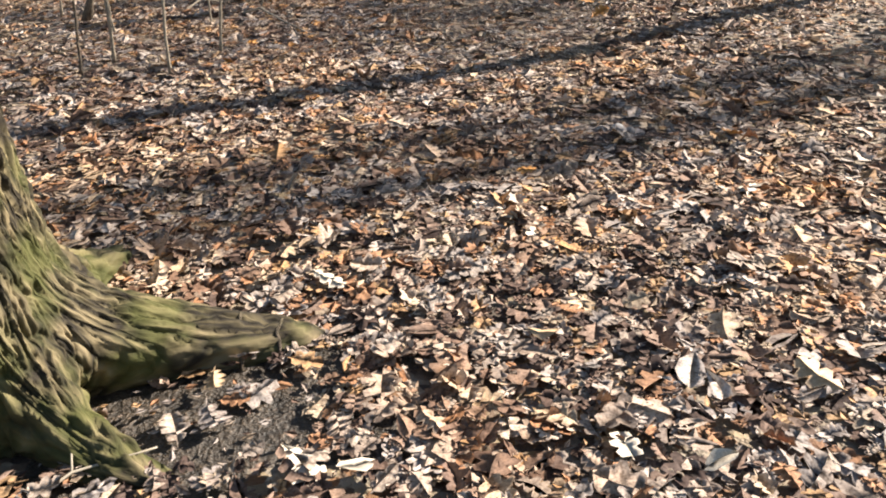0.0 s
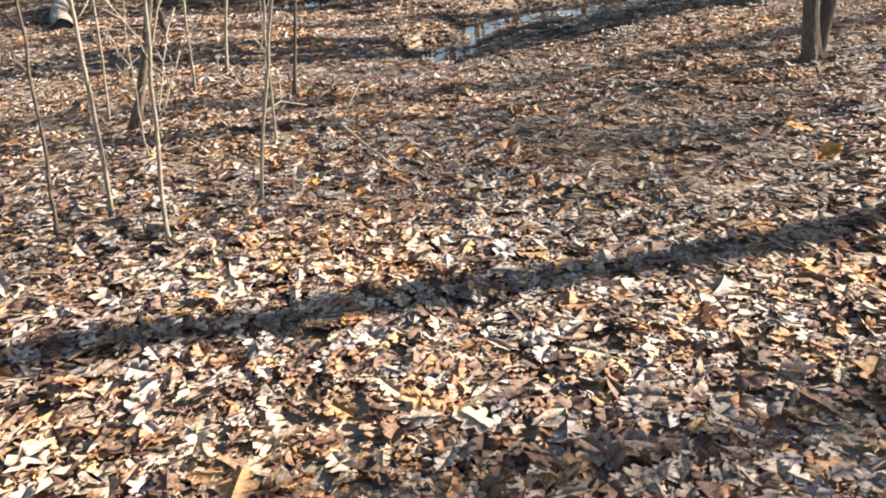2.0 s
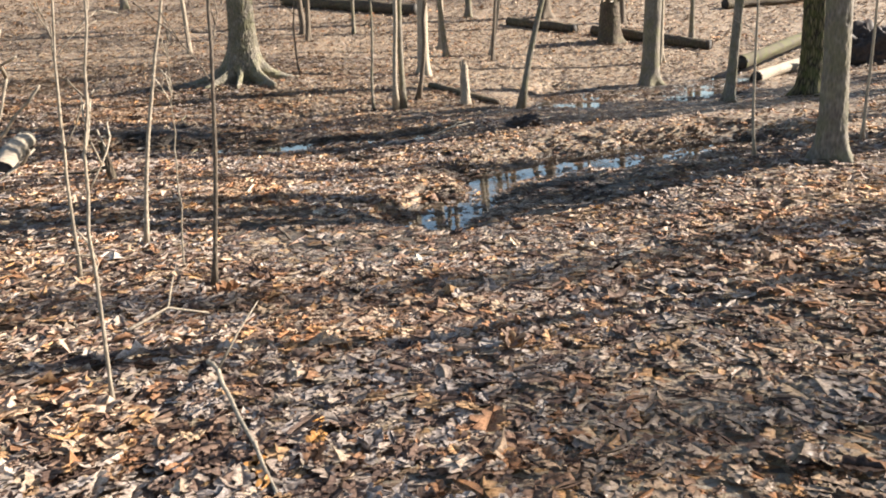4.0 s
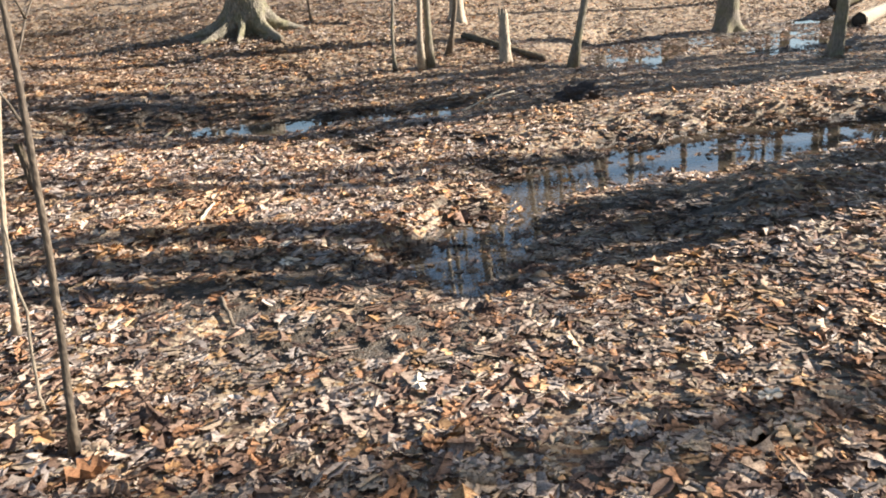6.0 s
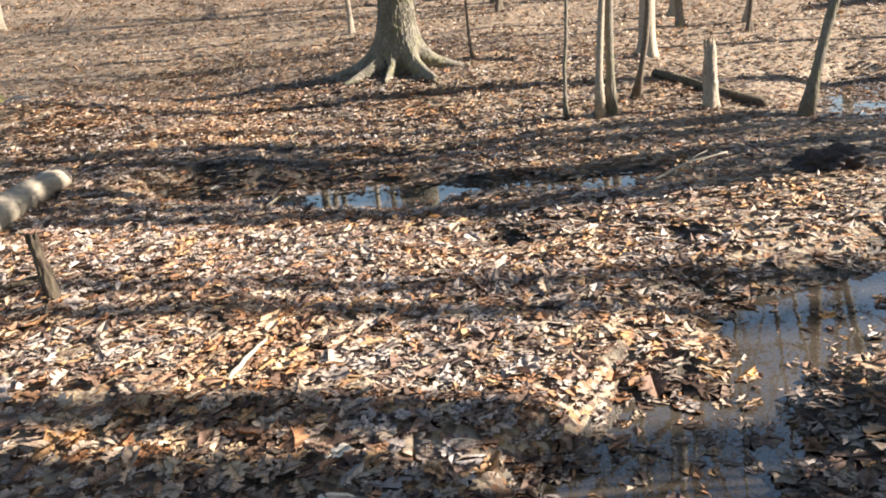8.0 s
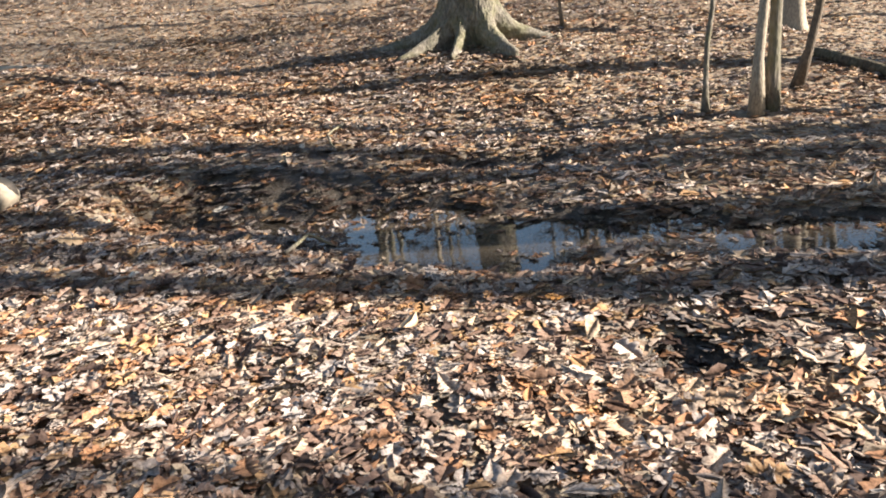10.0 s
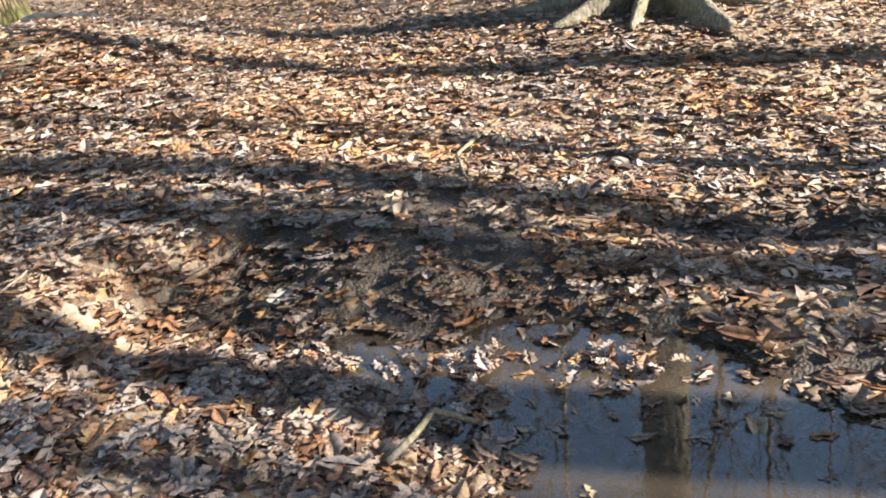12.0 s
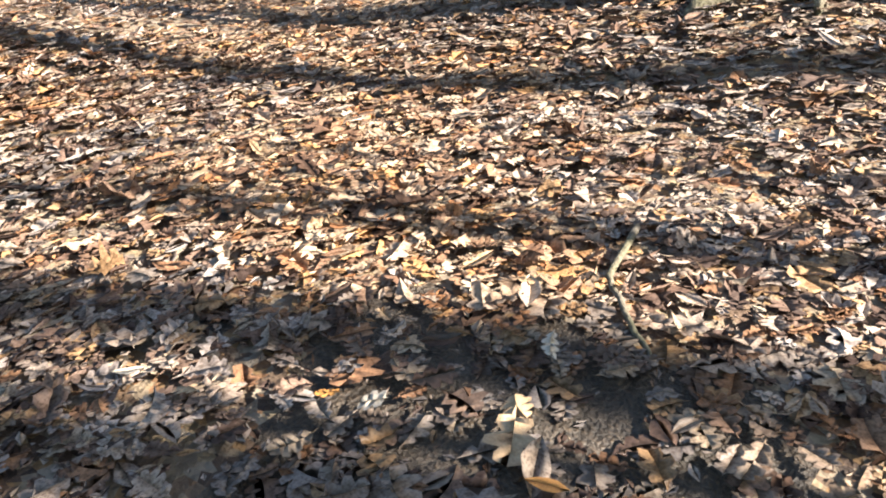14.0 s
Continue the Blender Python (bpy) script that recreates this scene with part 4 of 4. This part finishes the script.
def scatter(count, box, near, far, share=1.0):
    x, y = rg.uniform(box[0], box[2], count), rg.uniform(box[1], box[3], count)
    d = from_line(x, y)
    ok = (d >= near) & (d < far) & (rg.random(count) > share * bare(x, y))
    ok &= np.hypot(x + 1.70, y - 2.16) > 0.55
    ok &= (y > 2.5 + 0.85 * np.clip(-x - 1.5, 0, None)) | (d < 3.0)
    ok &= (x < 2.5 + 0.3 * np.clip(y - 8, 0, None)) | (d < 4.0)
    return x[ok], y[ok]


def litter(name, count, box, near, far, mix, sizes, label, tilt=0.13, lift=0.026):
    x, y = scatter(count, box, near, far, 0.45 if sizes[0] < 0.05 else 1.0)
    # besides damp ground this picks the patches whose dark leaves imitate shade
    wet = np.minimum(wetness(x, y), sodden(x, y)) + 0.25 * lumps(x, y, 0.3, 33) < 0.22
    for used, sel, tag in ((LEAF_DRY, ~wet, label), (LEAF_WET, wet, "sodden dark leaves, with patches darkened for branch shade")):
        xs, ys = x[sel], y[sel]
        if not len(xs):
            continue
        pick, batches = rg.random(len(xs)), []
        lo = 0.0
        for kind, share in mix:
            s = (pick >= lo) & (pick < lo + share)
            lo += share
            size = np.clip(rg.normal(sizes[0], sizes[1], s.sum()), sizes[0] * 0.45, sizes[0] * 1.9)
            batches.append(leaves(xs[s], ys[s], size, kind, rg, tilt if used is LEAF_DRY else tilt * 0.35, lift if used is LEAF_DRY else lift * 0.5, 1.0 if used is LEAF_DRY else 0.5))
        v, t = joined(batches)
        me = triangles_mesh(name, v, t, used)
        me.shade_smooth()
        tagged(new(name, me), tag, "fallen leaves", kind="stuff")


LITTER = "thick litter of dry tan and brown oak leaves"
litter("leaf_litter", 150000, (-12, 0.3, 5, 22), 0.0, 1.5, (("oak", 0.48), ("broad", 0.42), ("oval", 0.10)), (0.108, 0.034), LITTER, 0.085)
litter("leaf_litter", 160000, (-12, 0.3, 5, 22), 1.5, 2.8, (("lobed", 0.88), ("oval", 0.12)), (0.106, 0.034), LITTER, 0.085)
litter("leaf_litter", 185000, (-15, 0.3, 8, 26), 2.8, 6.5, (("lobed", 0.55), ("plain", 0.45)), (0.10, 0.028), "thick litter of dry tan and brown leaves", 0.10)
litter("leaf_litter", 165000, (-24, 2, 10, 36), 6.5, 14.0, (("plain", 1.0),), (0.115, 0.03), "distant litter of brown leaves under the trees")
litter("leaf_litter", 110000, (-32, 2, 14, 46), 14.0, 30.0, (("plain", 1.0),), (0.17, 0.04), "far litter of brown leaves under the trees")

litter("leaf_fragments", 120000, (-12, 0.3, 5, 22), 0.0, 2.6, (("plain", 1.0),), (0.036, 0.016), "crumbled fragments of dry leaves on the soil", 0.22, 0.02)

# newly fallen leaves that lie in drifts on the older litter
for cx, cy, wide, deep, n in ((-1.7, 6.1, 1.0, 1.3, 1500), (-6.6, 13.9, 0.9, 0.6, 520), (-11.0, 17.4, 1.0, 0.9, 900), (-5.2, 13.6, 0.9, 0.45, 500), (0.9, 11.0, 0.8, 0.8, 400)):
    x, y = rg.normal(cx, wide * 0.6, n), rg.normal(cy, deep * 0.6, n)
    ok = wetness(x, y) > 0.3
    x, y = x[ok], y[ok]
    half = len(x) // 2
    v, t = joined([leaves(x[a:b], y[a:b], np.clip(rg.normal(0.105, 0.028, b - a), 0.05, 0.17), kind, rg, 0.12, 0.04) for a, b, kind in ((0, half, "oak"), (half, len(x), "broad"))])
    tagged(new("leaf_drift", triangles_mesh("leaf_drift", v, t, LEAF_FRESH)), "drift of newly fallen tan and orange leaves", "fallen leaves", "leaf drifts", "stuff")

# leaves that float on the pools or lie just under the water
fx, fy = rg.uniform(-8, 2.5, 130000), rg.uniform(11.5, 24.0, 130000)
for (level, capsules), afloat in zip(POOLS, (0.075, 0.12, 0.5)):
    d = pool_reach(fx, fy, capsules)
    sunk, batches = [], []
    for chance, z, t, lift, into in ((1.0, level - 0.020, 0.06, 0.014, sunk), (afloat, level + 0.001, 0.10, 0.006, batches)):
        sel = (d < 0.2) & (rg.random(len(fx)) < chance * (0.55 + np.clip(lumps(fx, fy, 0.5, 41) * 2, -0.5, 0.5)))
        into.append(leaves(fx[sel], fy[sel], rg.uniform(0.05, 0.115, sel.sum()), "lobed", rg, t, lift, 0.35, np.full(sel.sum(), z)))
    v, t = joined(batches)
    tagged(new("floating_leaves", triangles_mesh("floating_leaves", v, t, LEAF_WET)), "wet brown leaves floating on a puddle", "fallen leaves", kind="stuff")
    v, t = joined(sunk)
    tagged(new("sunken_leaves", triangles_mesh("sunken_leaves", v, t, LEAF_SUNK)), "sodden leaves lying under the water of a puddle", "fallen leaves", kind="stuff")

# clumps of leaves that rise out of the long puddle
for cx, cy in ((-6.22, 16.50), (-6.66, 16.26), (-6.88, 16.12), (-6.50, 16.02), (-6.13, 16.56), (-7.15, 15.98)):
    n = 16
    v, t = leaves(rg.normal(cx, 0.07, n), rg.normal(cy, 0.05, n), rg.uniform(0.06, 0.11, n), "oak", rg, 0.45, 0.05, 1.0, np.full(n, POOLS[1][0] - 0.005))
    tagged(new("leaf_clump", triangles_mesh("leaf_clump", v, t, LEAF_DRY)), "clump of wet tan leaves rising out of the puddle", "fallen leaves", "leaf clumps", "stuff")

# the larger leaves along the walk, one by one
singles = []
for kind in ("oak", "broad", "oval"):
    for k in range(5):
        v, t = leaves(np.zeros(1), np.zeros(1), np.array([0.13 + 0.012 * k]), kind, rg, 0.15, 0.0, 0.8, np.zeros(1))
        singles.append(triangles_mesh("leaf", v, t, LEAF_ONE))
x, y = scatter(3000, (-9, 1.2, 2.5, 18.5), 0.0, 1.7)
for k in range(min(240, len(x))):
    ob = new("leaf", singles[k % len(singles)])
    ob.parent = ground
    ob.location = (x[k], y[k], height(x[k], y[k]) + 0.028)
    ob.rotation_euler = (rng.gauss(0, 0.15), rng.gauss(0, 0.15), rng.uniform(0, 6.283))


def plain_leaf_material(name, a, b):
    m, n, l, p = material(name)
    t = texture(n, l, "Noise", 24.0, detail=6.0)
    r = ramp(n, [(0.3, a), (0.7, b)])
    l.new(t.outputs["Fac"], r.inputs["Fac"])
    l.new(r.outputs["Color"], p.inputs["Base Color"])
    p.inputs["Roughness"].default_value = 0.6
    bumped(n, l, p, t.outputs["Fac"], 0.4, 0.004)
    return m


# leaves that stand out by their size or colour
STANDING_OUT = (
    ("tan", ((1.08, 2.02, 0.17), (0.27, 2.30, 0.13), (0.42, 2.52, 0.11), (-0.82, 2.12, 0.11), (-3.01, 10.16, 0.17), (-5.04, 14.85, 0.14), (-7.63, 16.88, 0.15), (-8.40, 16.53, 0.13), (-7.67, 16.96, 0.12), (-3.64, 11.72, 0.10), (-6.97, 17.91, 0.13), (-7.67, 14.88, 0.17), (-2.18, 6.66, 0.15), (-3.60, 11.69, 0.09))),
    ("orange", ((1.52, 4.24, 0.14), (1.84, 4.77, 0.14), (0.35, 3.81, 0.11), (1.25, 3.54, 0.11), (-1.32, 6.65, 0.11), (-1.58, 5.84, 0.14), (-1.57, 14.46, 0.10), (-1.53, 11.82, 0.07), (-6.74, 15.25, 0.09), (-7.49, 16.81, 0.09), (-8.10, 16.73, 0.07), (1.29, 8.01, 0.17), (1.31, 7.38, 0.17), (-2.07, 13.67, 0.08), (-1.86, 13.70, 0.11), (-4.58, 15.46, 0.09))),
    ("pale", ((-0.48, 1.72, 0.16), (-0.31, 1.69, 0.14), (0.32, 3.07, 0.12), (-0.53, 2.73, 0.15), (1.35, 3.50, 0.16), (0.66, 1.66, 0.11), (0.43, 1.74, 0.11), (-1.17, 6.66, 0.08), (-1.17, 5.87, 0.09), (0.52, 7.20, 0.09), (-0.15, 10.59, 0.11), (-1.66, 10.51, 0.13), (-2.95, 11.80, 0.11), (-2.93, 11.83, 0.12), (-3.12, 12.08, 0.12), (-6.80, 14.69, 0.12), (-6.22, 13.89, 0.12), (-6.47, 16.52, 0.07), (-7.67, 16.14, 0.13), (-10.15, 17.23, 0.17), (-8.28, 16.12, 0.10), (-8.62, 16.47, 0.09), (-7.98, 16.77, 0.09), (-7.77, 17.25, 0.09))),
)
SHADES = {"tan": ((0.34, 0.22, 0.12), (0.50, 0.35, 0.21)), "orange": ((0.42, 0.17, 0.04), (0.58, 0.28, 0.07)), "pale": ((0.40, 0.33, 0.25), (0.60, 0.52, 0.41))}
drift = [(rng.gauss(-1.75, 0.5), rng.gauss(6.5, 0.8), rng.uniform(0.08, 0.13)) for _ in range(44)]
for colour, places in STANDING_OUT + (("orange", drift[:24]), ("tan", drift[24:])):
    used = plain_leaf_material(colour + "_leaf", *SHADES[colour])
    shapes = []
    for k in range(4):
        v, t = leaves(np.zeros(1), np.zeros(1), np.ones(1), ("oak", "oval", "broad", "oak")[k], rg, 0.2, 0.0, 0.8, np.zeros(1))
        shapes.append(triangles_mesh("leaf", v, t, used))
    for k, (x, y, size) in enumerate(places):
        ob = new("leaf", shapes[k % 4])
        ob.parent = ground
        ob.location, ob.scale = (x, y, height(x, y) + 0.045), (size * 1.15,) * 3
        ob.rotation_euler = (rng.gauss(0, 0.15), rng.gauss(0, 0.15), rng.uniform(0, 6.283))
        tagged(ob, {"tan": "large tan leaf", "orange": "bright orange leaf", "pale": "pale bleached leaf"}[colour])
